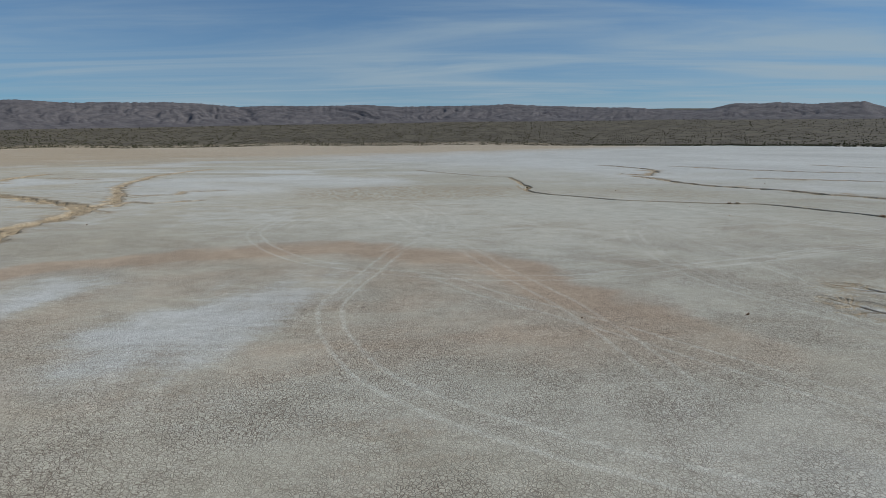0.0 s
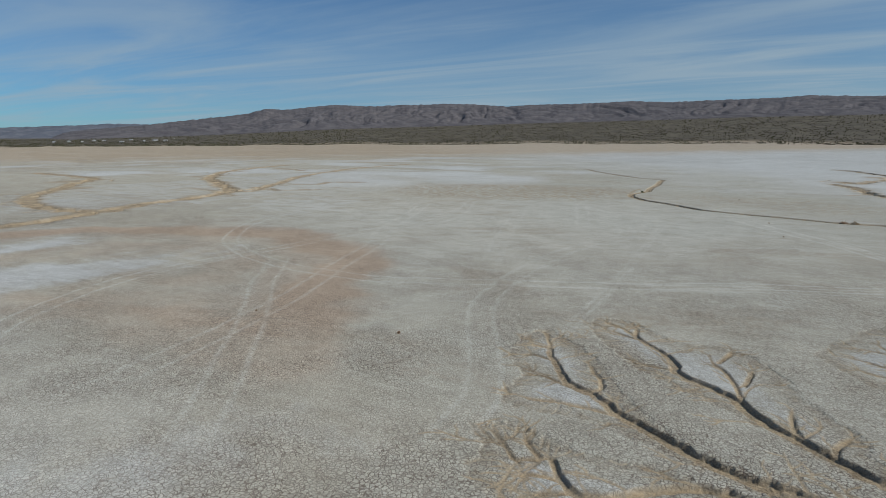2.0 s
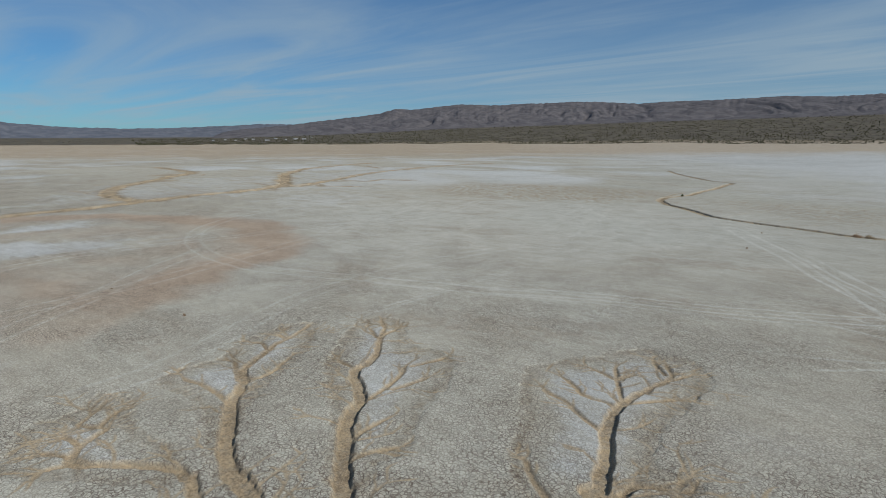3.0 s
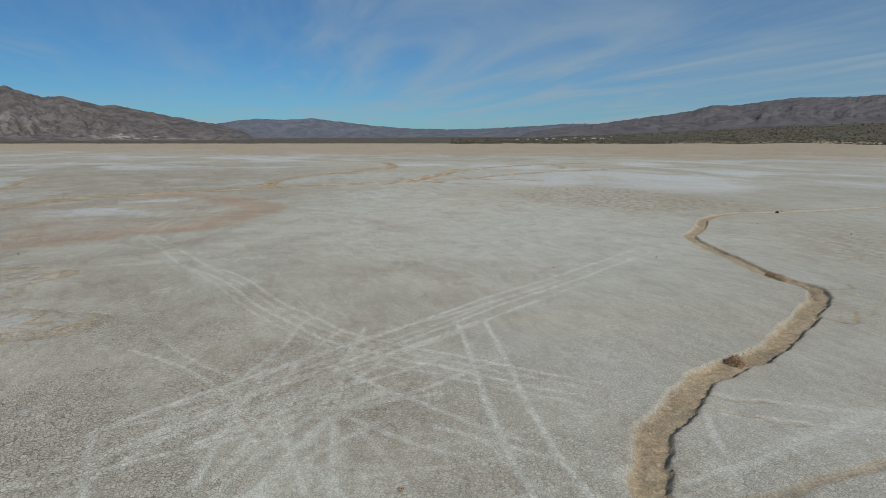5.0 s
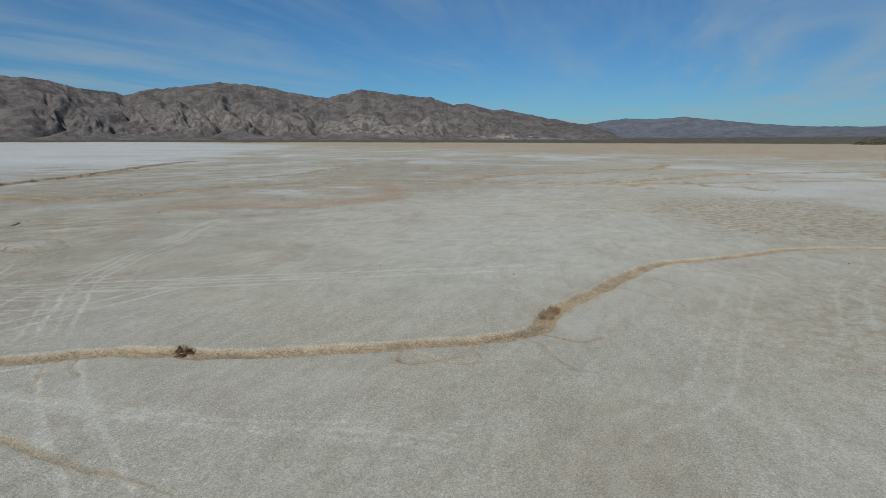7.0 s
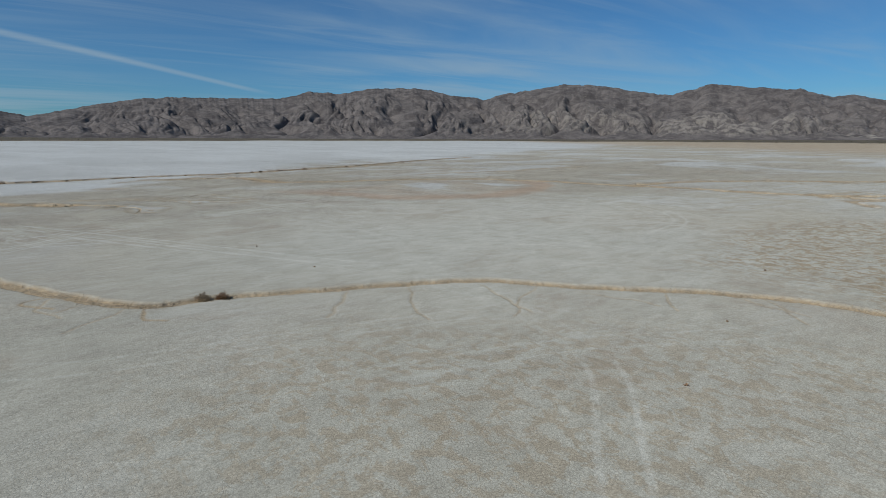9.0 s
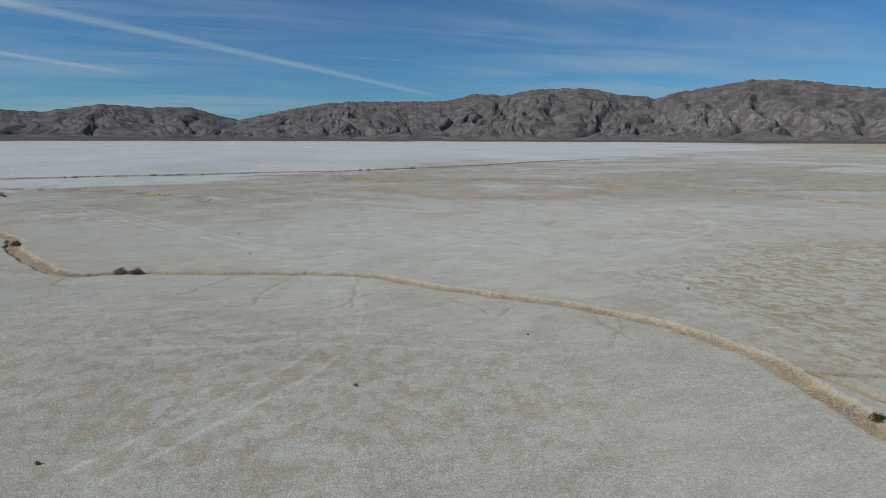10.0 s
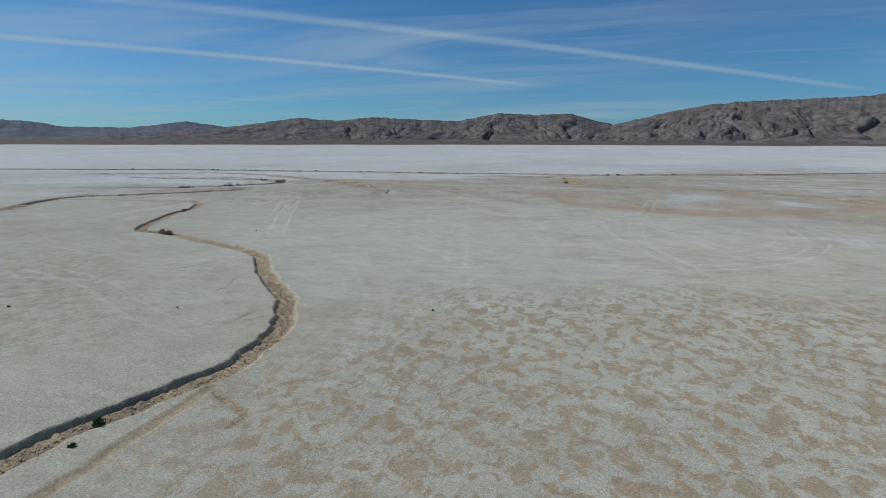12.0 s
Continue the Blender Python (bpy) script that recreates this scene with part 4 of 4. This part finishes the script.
    bent, torn = Field(wx, wy), Field(x + 0.22 * rough, y + 0.22 * rubble)
    for n, outline in enumerate(SALT_SHEETS):
        mask[:, 2] = np.maximum(mask[:, 2], (1.0 if n < 2 else 0.5) * step(-4.0, 6.0, bent.inside(outline) + 3.0 * fractal(x / 4.5, y / 11, 3)))
    for px, py, size in POOLS:
        q = np.hypot((wx - px), (wy - py)) / size
        mask[:, 1] = np.maximum(mask[:, 1], 0.75 * (1 - step(0.45, 1.1, q + 0.4 * rough)))
    for n, outline in enumerate(OCHRE_RINGS):
        q = bent.inside(outline)
        mask[:, 3] = np.maximum(mask[:, 3], step(-2.5, 3.5, q) * (1.06 + 0.35 * perlin(q / 2.4 + 0.3 * rough, q * 0 + 7.7 * n)) * ((0.42 if n == 0 else 0.78) + 0.5 * np.exp(-((q - 4.0) / 3.0) ** 2) * step(-52, -38, y)))
    mask[:, 3] *= 1 - 0.8 * mask[:, 2]
    for outline in FANS:
        q = torn.inside(outline)
        rim = np.exp(-((q - 0.25) / 0.38) ** 2)
        mask[:, 4] = np.maximum(mask[:, 4], 0.9 * step(-0.05, 0.12, q) * np.maximum(rim, 0.30 * np.exp(-np.maximum(q, 0) / 1.1)) * (0.75 + 0.5 * rough))
        mask[:, 2] = np.maximum(mask[:, 2], 0.7 * step(0.4, 1.8, q))
        deep -= 0.055 * step(-0.08, 0.10, q) * np.exp(-np.maximum(q, 0) / 2.2)
    mask[:, 6] = np.maximum(step(-5, 5, bent.inside(TAN_FIELD)), 0.6 * step(-5, 5, bent.inside(TAN_FIELD_EAST)))
    mask[:, 8] = 0.30 + 0.70 * step(10, -34, y)
    verts[0][:, 2] += deep
    v = np.concatenate(verts)
    f = np.concatenate(polys)
    full = np.zeros((len(v), 9))
    full[:near] = mask
    far = v[near:]
    az, r = azimuth(far[:, 0], far[:, 1]), np.hypot(far[:, 0], far[:, 1])
    edge = shore_radius(az) * (1 + 0.05 * fractal(az / 6, az * 0 + 3.3, 3))
    full[near:, 5] = step(-60, 420, r - edge)
    full[near:, 8] = 0.6
    me = bpy.data.meshes.new("ground")
    me.vertices.add(len(v))
    me.vertices.foreach_set("co", v.astype(np.float32).ravel())
    me.loops.add(4 * len(f))
    me.loops.foreach_set("vertex_index", f.astype(np.int32).ravel())
    me.polygons.add(len(f))
    me.polygons.foreach_set("loop_start", np.arange(0, 4 * len(f), 4, dtype=np.int32))
    me.polygons.foreach_set("use_smooth", np.ones(len(f), bool))
    me.update(calc_edges=True)
    for n, name in enumerate(("stain_a", "stain_b", "stain_c")):
        layer = me.attributes.new(name, "FLOAT_COLOR", "POINT")
        data = np.ones((len(v), 4), np.float32)
        data[:, :3] = np.clip(full[:, 3 * n:3 * n + 3], 0, 1)
        layer.data.foreach_set("color", data.ravel())
    me.materials.append(PLAYA)
    return tagged(new("ground", me), "pale cracked dry lake bed with tyre tracks and gullies", "ground", "", "structure")


ground_sheet()


# ---- mountains ----
def table(text):
    """Pairs 'azimuth:height' of a skyline."""
    p = np.array([[float(q) for q in w.split(":")] for w in text.split()])
    return p[np.argsort(p[:, 0])]


def mountain_range(label, skyline, foot_r, crest_r, rock, seed, back=500, ravine=0.42, pitch=190.0, pale=None, fine=0.13, rows=40):
    p = table(skyline)
    az = np.arange(p[0, 0], p[-1, 0], fine)
    u = np.concatenate([np.linspace(0, 1, rows) ** 0.9, 1 + np.linspace(0.12, 1, 5)])
    aa, uu = np.meshgrid(az, u, indexing="ij")
    r = np.where(uu <= 1, foot_r + (crest_r - foot_r) * uu, crest_r + back * (uu - 1))
    bearing = np.radians(aa)
    x, y = -r * np.sin(bearing), r * np.cos(bearing)
    crest = np.interp(az, p[:, 0], p[:, 1]) + 3.5 * fractal(az * 1.7, az * 0 + seed, 4, 0.6)
    base = plain_height(x, y) - 6
    ends = step(0, 2.0, az - az[0]) * step(0, 2.0, az[-1] - az)
    rise = np.maximum(crest[:, None] - base, 2.0)
    arc = aa * crest_r * math.pi / 180
    slope = np.clip(uu, 0, 1)
    bend = 210 * fractal(x / 900 + seed, y / 900, 3)
    fall = r + 160 * fractal(x / 700, y / 700 + seed + 30, 3)
    cut = np.zeros(aa.shape)
    for k, (wide, deep) in enumerate(((4.0, 1.0), (2.0, 0.60), (0.95, 0.34), (0.45, 0.17))):
        s = 1 / (pitch * wide)
        side = np.abs(perlin((arc + bend * (1 + 0.12 * k)) * s + seed + 7.3 * k, fall * s * 0.42 - seed))
        cut += deep * (1 - np.clip(side * 2.4, 0, 1)) ** 1.15 * (1 + 0.5 * perlin(x * s * 0.6 + 3.3 * k, y * s * 0.6))
    reach = step(0.03, 0.32, slope) * (1 - 0.82 * step(0.62, 1.0, slope))
    form = slope ** 1.1 * (1 + 0.16 * fractal(x / 420 + seed, y / 420, 3) * (1 - slope))
    hill = form - ravine * 0.24 * cut * reach
    hill = np.where(uu > 1, 1 - np.maximum(uu - 1, 0) ** 1.2 * 0.9, hill * step(-0.02, 0.12, slope))
    z = base + rise * hill * (0.25 + 0.75 * ends[:, None])
    n, m = aa.shape
    a, b = np.meshgrid(np.arange(n - 1), np.arange(m - 1), indexing="ij")
    i = (a * m + b).ravel()
    f = np.stack([i, i + 1, i + m + 1, i + m], 1)
    v = np.stack([x, y, z], -1).reshape(-1, 3)
    me = bpy.data.meshes.new("mountain_range")
    me.vertices.add(len(v))
    me.vertices.foreach_set("co", v.astype(np.float32).ravel())
    me.loops.add(4 * len(f))
    me.loops.foreach_set("vertex_index", f.astype(np.int32).ravel())
    me.polygons.add(len(f))
    me.polygons.foreach_set("loop_start", np.arange(0, 4 * len(f), 4, dtype=np.int32))
    me.polygons.foreach_set("use_smooth", np.ones(len(f), bool))
    me.update(calc_edges=True)
    spot = np.zeros(aa.shape)
    if pale:
        for c, w, lo, hi, gain in pale:
            patch = np.exp(-((aa - c) / w) ** 2) * step(lo, lo + 0.08, slope) * step(hi, hi - 0.2, slope)
            spot = np.maximum(spot, gain * patch * step(-0.05, 0.4, fractal(arc / 60, r / 45, 4, 0.6) + 0.25 * (1 - cut)))
    layer = me.attributes.new("pale", "FLOAT_COLOR", "POINT")
    data = np.ones((len(v), 4), np.float32)
    data[:, :3] = spot.reshape(-1, 1)
    layer.data.foreach_set("color", data.ravel())
    me.materials.append(rock)
    return tagged(new("mountain_range", me), label, "mountain range", "", "structure")


NORTH = "-49.7:136 -42.7:180 -38.7:192 -36.4:202 -34.9:243 -33.0:242 -31.0:239 -28.9:259 -27.6:252 -25.3:261 -23.5:231 -22.1:218 -18.6:236 -15.9:253 -13.3:258 -9.9:273 -7.1:281 -4.2:296 -1.9:288 2.3:287 6.9:283 10.5:297 14.6:287 16.4:286 20.1:284 22.9:275 26.2:292 28.5:298 30.8:291 33.8:290 36.1:278 40.2:286 41.9:277 45.4:246 46.9:253 48.8:215 52.0:184 55.8:149 57.8:128 61.5:101 65.5:67"
WEST = "49.2:116 55.2:139 59.7:146 63.2:130 68.0:111 72.1:101 77.2:113 81.5:142 84.2:170 86.2:188 89.2:172 91.3:182 92.9:168 95.2:138 99.2:110 105.3:70"
SOUTH = "91.2:40 95.0:112 99.5:169 103.5:223 104.6:217 107.3:269 108.7:257 111.2:314 114.8:327 118.2:358 121.5:296 127.4:359 131.6:382 134.7:344 136.9:333 139.6:285 143.4:318 146.4:360 151.1:358 154.6:316 157.5:325 160.1:276 164.3:272 167.4:268 170.2:265 172.6:248 174.8:226 177.3:189 180.0:143 183.9:81 187.9:48"
SOUTH_EAST = "176.0:64 179.5:113 182.4:152 185.2:208 188.6:199 192.5:211 196.5:154 198.9:160 203.0:171 205.6:181 208.8:152 212.7:171 217.6:118 219.8:94 225.7:62 231.7:41"
EAST = "205.8:80 213.8:117 217.6:131 219.6:117 223.0:156 227.7:102 232.7:104 234.7:133 236.9:145 241.7:157 249.7:124 261.8:150 279.8:120 295.8:160 307.8:150"
mountain_range("dark brown eroded desert mountain range under thin cloud", NORTH, 3200, 4300, ROCK_NORTH, 3.1, 400, 0.40, 80, None, 0.10, 56)
mountain_range("low hazy grey hills across the valley", WEST, 3900, 4600, ROCK_HAZED, 21.7, 250, 0.34, 120)
mountain_range("brown rugged mountain range with deep ravines", SOUTH, 2700, 3900, ROCK_NEAR, 8.4, 500, 0.52, 85, ((102.2, 4.5, 0.06, 0.34, 1.0), (116.0, 9.0, 0.10, 0.62, 0.40), (131.0, 9.0, 0.15, 0.70, 0.32)), 0.075, 84)
mountain_range("dark grey ridge of foothills with ravines", SOUTH_EAST, 2900, 3900, ROCK_NEAR, 33.2, 400, 0.5, 70, None, 0.09, 64)
mountain_range("far grey mountain ridge tinted blue by haze", EAST, 3900, 4550, ROCK_HAZED, 45.9, 300, 0.34, 120)


# ---- things ----
def part(name, verts, faces, mat, parent=None, label="", smooth=False):
    """One mesh object from plain arrays, under its thing if it has one."""
    me = bpy.data.meshes.new(name)
    me.from_pydata([tuple(v) for v in verts], [], [tuple(f) for f in faces])
    me.materials.append(mat)
    if smooth:
        me.polygons.foreach_set("use_smooth", np.ones(len(me.polygons), bool))
    ob = new(name, me)
    ob.parent = parent
    return tagged(ob, label)


def ground_height(x, y):
    """The lake bed's height under a thing, from the built sheet."""
    hit, place, *_ = GROUND.ray_cast((x, y, 5.0), (0, 0, -1))
    return place.z if hit else 0.0


GROUND = bpy.data.objects["ground"]


def stick(verts, faces, points, thick, thin):
    """A tapering three-sided twig along points."""
    rings = []
    for n, p in enumerate(points):
        q = points[min(n + 1, len(points) - 1)] - points[max(n - 1, 0)]
        w = thick + (thin - thick) * n / (len(points) - 1)
        a = q.orthogonal().normalized()
        b = q.cross(a).normalized()
        rings.append(len(verts))
        for k in range(3):
            t = k * math.tau / 3
            verts.append(p + (a * math.cos(t) + b * math.sin(t)) * w)
    for i, j in zip(rings[:-1], rings[1:]):
        for k in range(3):
            faces.append((i + k, i + (k + 1) % 3, j + (k + 1) % 3, j + k))


def shrub(name, label, x, y, width, height, twig_mat, leaf_mat, seed, stems=46, leaves=420, lean=(0, 0), category="shrub", group=""):
    """A round desert shrub: woody stems that fork from one root, and a loose crown of fine twigs or leaves."""
    r = random.Random(seed)
    root = tagged(new(name), label, category, group)
    root.location = (x, y, ground_height(x, y) - 0.02)
    verts, faces, tips = [], [], []
    for _ in range(stems):
        turn, rise = r.uniform(0, math.tau), r.uniform(0.12, 1.0)
        out = math.sqrt(1 - rise * rise * 0.92)
        goal = Vector((math.cos(turn) * out * width / 2 + lean[0] * rise, math.sin(turn) * out * width / 2 + lean[1] * rise, rise * height)) * r.uniform(0.75, 1.05)
        pts = [Vector((r.uniform(-0.05, 0.05), r.uniform(-0.05, 0.05), 0))]
        for n in (0.35, 0.7, 1.0):
            pts.append(goal * n + Vector((r.gauss(0, 0.05), r.gauss(0, 0.05), r.gauss(0, 0.04) + 0.09 * math.sin(n * math.pi))) * width)
        stick(verts, faces, pts, 0.011 + 0.008 * width, 0.004)
        tips += [pts[2].lerp(pts[3], r.random()) for _ in range(3)]
        fork = pts[2] + (pts[3] - pts[2]) * 0.3
        stick(verts, faces, [pts[2], fork + Vector((r.gauss(0, 0.09), r.gauss(0, 0.09), 0.06)) * width, fork + Vector((r.gauss(0, 0.17), r.gauss(0, 0.17), 0.11)) * width], 0.008, 0.003)
    part("stems", verts, faces, twig_mat, root)
    verts, faces = [], []
    for _ in range(leaves):
        tip = r.choice(tips) + Vector((r.gauss(0, 0.07), r.gauss(0, 0.07), r.gauss(0, 0.06))) * width
        tip.z = max(tip.z, 0.02)
        way = Vector((r.gauss(0, 1), r.gauss(0, 1), r.gauss(0.3, 0.8))).normalized()
        flat = way.orthogonal().normalized() * (0.016 + 0.018 * r.random()) * (0.6 + width * 0.6)
        size = way * r.uniform(0.06, 0.15) * (0.5 + width * 0.6)
        i = len(verts)
        verts += [tip - flat * 0.4, tip + size * 0.5 + flat, tip + size, tip + size * 0.5 - flat]
        faces.append((i, i + 1, i + 2, i + 3))
    part("foliage", verts, faces, leaf_mat, root)
    return root


shrub("dry_shrub", "reddish-brown dry round shrub in the sandy creek bed", 44.75, 1.0, 0.85, 0.5, DRY_TWIG, DRY_TWIG, 1, 60, 620)
shrub("dry_shrub", "dark brown dry shrub on the creek bank", 31.8, 17.3, 0.9, 0.5, DRY_TWIG, DRY_TWIG, 2, 60, 640)
shrub("dry_shrub", "pale tan round dry shrub beside a darker one", 32.9, 17.0, 1.0, 0.5, PALE_TWIG, PALE_TWIG, 3, 60, 520)
shrub("green_shrub", "small green shrub growing in the creek bed", 2.0, 51.1, 0.46, 0.28, DRY_TWIG, GREEN_LEAF, 4, 40, 560)
shrub("green_shrub", "tiny grey-green tuft at the creek bank", 1.55, 52.5, 0.2, 0.12, DRY_TWIG, GREEN_LEAF, 5, 20, 160)
# dark brush along the far creeks
brush = random.Random(5)
for line, count, lo, hi in ((meander_line, 26, 0.06, 0.62), (ditch_line, 60, 0.05, 0.85)):
    for _ in range(count):
        q = line[int(brush.uniform(lo, hi) * (len(line) - 1))]
        shrub("creek_brush", "dark dry brush along a shallow creek", q[0] + brush.gauss(0, 0.6), q[1] + brush.gauss(0, 0.6), brush.uniform(0.7, 2.0), brush.uniform(0.4, 0.8),
              DRY_TWIG, SCRUB if brush.random() < 0.6 else DRY_TWIG, brush.randrange(9999), 16, 120, (0, 0), "shrub", "brush along the far creeks")
# scattered tufts and clods on the open flat
TUFTS = [(-5.2, -43.8), (-4.8, 34.5), (19.7, 42.2), (24.7, 2.0), (23.6, 13.0), (49.8, -16.7), (30.1, 44.5), (4.9, -43.0), (-62, -6), (-66, -17), (13.7, -112), (-30, 52), (10, 39), (-82, 30), (-96, 60), (-110, 34), (-60, 44), (-118, 70), (30, 95), (60, 60)]
for n, (x, y) in enumerate(TUFTS):
    shrub("dead_tuft", "small dark dead tuft on bare cracked mud", x, y, 0.10 + 0.04 * (n % 3) + 0.004 * max(0.0, math.hypot(x, y) - 60), 0.09 + 0.03 * (n % 4), DRY_TWIG, DRY_TWIG, 60 + n, 14, 70, (0, 0), "tuft", "tufts on the lake bed")


def clod_shape(r, size):
    """A broken lump of mud: a skewed box with cut corners."""
    pts = []
    for sx, sy, sz in ((-1, -1, 0), (1, -1, 0), (1, 1, 0), (-1, 1, 0), (-0.7, -0.8, 1), (0.8, -0.6, 1), (0.6, 0.8, 1), (-0.8, 0.6, 1)):
        pts.append(Vector((sx * size * r.uniform(0.6, 1.1), sy * size * r.uniform(0.5, 1.0), (sz * r.uniform(0.5, 1.1) - 0.25) * size)))
    return pts, ((0, 3, 2, 1), (4, 5, 6, 7), (0, 1, 5, 4), (1, 2, 6, 5), (2, 3, 7, 6), (3, 0, 4, 7))


def clods():
    """Crumbled mud along the creek's banks and bed, thickest at the fork."""
    r = random.Random(9)
    verts, faces = [], []
    d = np.gradient(creek_line, axis=0)
    near = [i for i in range(len(creek_line)) if -12 < creek_line[i][1] < 60 and creek_line[i][0] < 53]
    fork = [i for i in near if creek_line[i][0] < 9]
    for n in range(5200):
        i = r.choice(fork if n % 5 < 3 else near)
        side = Vector((-d[i][1], d[i][0])).normalized()
        off = r.gauss(0, 0.24) if n % 5 < 3 else r.choice((-1, 1)) * abs(r.gauss(0.56, 0.10))
        x, y = creek_line[i][0] + side.x * off + r.gauss(0, 0.08), creek_line[i][1] + side.y * off + r.gauss(0, 0.08)
        pts, fs = clod_shape(r, 0.014 + 0.034 * r.random() ** 2.5)
        turn = Matrix.Rotation(r.uniform(0, math.tau), 3, "Z")
        foot = Vector((x, y, ground_height(x, y)))
        k = len(verts)
        verts += [foot + turn @ p for p in pts]
        faces += [tuple(k + q for q in f) for f in fs]
    for n in range(2600):
        line = stem_lines[n % len(stem_lines)]
        q = line[int(r.random() * 0.7 * (len(line) - 1))]
        x, y = q[0] + r.gauss(0, 0.10), q[1] + r.gauss(0, 0.10)
        pts, fs = clod_shape(r, 0.008 + 0.020 * r.random() ** 2.5)
        foot = Vector((x, y, ground_height(x, y)))
        k = len(verts)
        verts += [foot + p for p in pts]
        faces += [tuple(k + q for q in f) for f in fs]
    tagged(part("mud_clods", verts, faces, CLOD), "crumbled tan mud clods in the creek", "mud clods", "", "stuff")


clods()


def scrub_plain():
    """Desert bushes beyond the shore, thinning towards the lake."""
    g = np.random.default_rng(12)
    n = 30000
    az = np.concatenate([g.uniform(-50, 72, n * 3 // 4), g.uniform(72, 240, n - n * 3 // 4)])
    edge = shore_radius(az) * (1 + 0.05 * fractal(az / 6, az * 0 + 3.3, 3))
    r = edge + 60 + (3400 - edge) * g.random(n) ** 1.7
    patch = fractal(az * 0.9, r / 260, 4)
    keep = patch + g.random(n) * 1.3 > 0.35
    az, r = az[keep], r[keep]
    n = len(az)
    x, y = -r * np.sin(np.radians(az)), r * np.cos(np.radians(az))
    z = plain_height(x, y)
    size = g.uniform(0.7, 1.7, n) * (1 + r / 3600) * np.where(az > 72, 0.45, 1.0)
    tall = size * g.uniform(0.8, 1.4, n)
    ring = np.arange(4) * math.tau / 4
    base = np.concatenate([np.stack([np.cos(ring) * 0.6, np.sin(ring) * 0.6, ring * 0], 1), np.stack([np.cos(ring + 0.6), np.sin(ring + 0.6), ring * 0 + 0.65], 1), [[0.1, 0, 1.05]]])
    v = base[None] * np.stack([size, size, tall], 1)[:, None] * g.uniform(0.75, 1.25, (n, 9, 1)) + np.stack([x, y, z - 0.1], 1)[:, None]
    quads = [(k, (k + 1) % 4, 4 + (k + 1) % 4, 4 + k) for k in range(4)]
    tris = [(4 + k, 4 + (k + 1) % 4, 8) for k in range(4)]
    loops = np.array([q for f in (*quads, *tris) for q in f])
    starts = np.cumsum([0] + [4] * 4 + [3] * 4)[:-1]
    me = bpy.data.meshes.new("desert_scrub")
    me.vertices.add(n * 9)
    me.vertices.foreach_set("co", v.astype(np.float32).ravel())
    me.loops.add(n * len(loops))
    me.loops.foreach_set("vertex_index", (loops[None] + 9 * np.arange(n)[:, None]).astype(np.int32).ravel())
    me.polygons.add(n * 8)
    me.polygons.foreach_set("loop_start", (starts[None] + len(loops) * np.arange(n)[:, None]).astype(np.int32).ravel())
    me.update(calc_edges=True)
    me.materials.append(SCRUB)
    tagged(new("desert_scrub", me), "dark green and brown desert scrub bushes", "scrub", "", "stuff")


scrub_plain()


def building(az, r, wide, deep, tall, turn, label):
    """A plain shed far across the valley: four walls, a door opening and a pitched roof."""
    x, y = -r * math.sin(radians(az)), r * math.cos(radians(az))
    root = tagged(new("shed"), label, "building", "sheds across the valley")
    root.matrix_world = pose(x, y, float(plain_height(np.array([x]), np.array([y]))[0]) - 0.3, 0, 0, turn)
    w, d = wide / 2, deep / 2
    v = [(-w, -d, 0), (w, -d, 0), (w, d, 0), (-w, d, 0), (-w, -d, tall), (w, -d, tall), (w, d, tall), (-w, d, tall), (-w, 0, tall * 1.25), (w, 0, tall * 1.25)]
    part("wall", v, [(0, 1, 5, 4), (2, 3, 7, 6), (1, 2, 6, 9, 5), (3, 0, 4, 8, 7)], WHITE_WALL, root)
    e, t = 0.6, 0.25
    v = [(s * (w + e), q * (d + e), tall * (1.25 if q == 0 else 1.0) - (0.25 if q else 0) + h) for h in (0.05, 0.05 + t) for s in (-1, 1) for q in (-1, 0, 1)]
    part("roof", v, [(6, 7, 10, 9), (7, 8, 11, 10), (0, 3, 4, 1), (1, 4, 5, 2), (0, 6, 9, 3), (2, 5, 11, 8), (0, 1, 7, 6), (1, 2, 8, 7), (3, 9, 10, 4), (4, 10, 11, 5)], TIN_ROOF, root)
    v = [(-1.8, -d - 0.06, 0), (1.8, -d - 0.06, 0), (1.8, -d - 0.06, tall * 0.7), (-1.8, -d - 0.06, tall * 0.7), (-1.8, -d, 0), (1.8, -d, 0), (1.8, -d, tall * 0.7), (-1.8, -d, tall * 0.7)]
    part("door", v, [(0, 1, 2, 3), (0, 3, 7, 4), (1, 5, 6, 2), (3, 2, 6, 7), (0, 4, 5, 1)], TIN_ROOF, root)


town = random.Random(2)
for n in range(11):
    building(55.5 + 9.5 * n / 10 + town.uniform(-0.25, 0.25), town.uniform(2300, 2800), town.uniform(8, 22), town.uniform(6, 10), town.uniform(2.6, 4), town.uniform(0, 180),
             "white metal-roofed shed far across the valley")
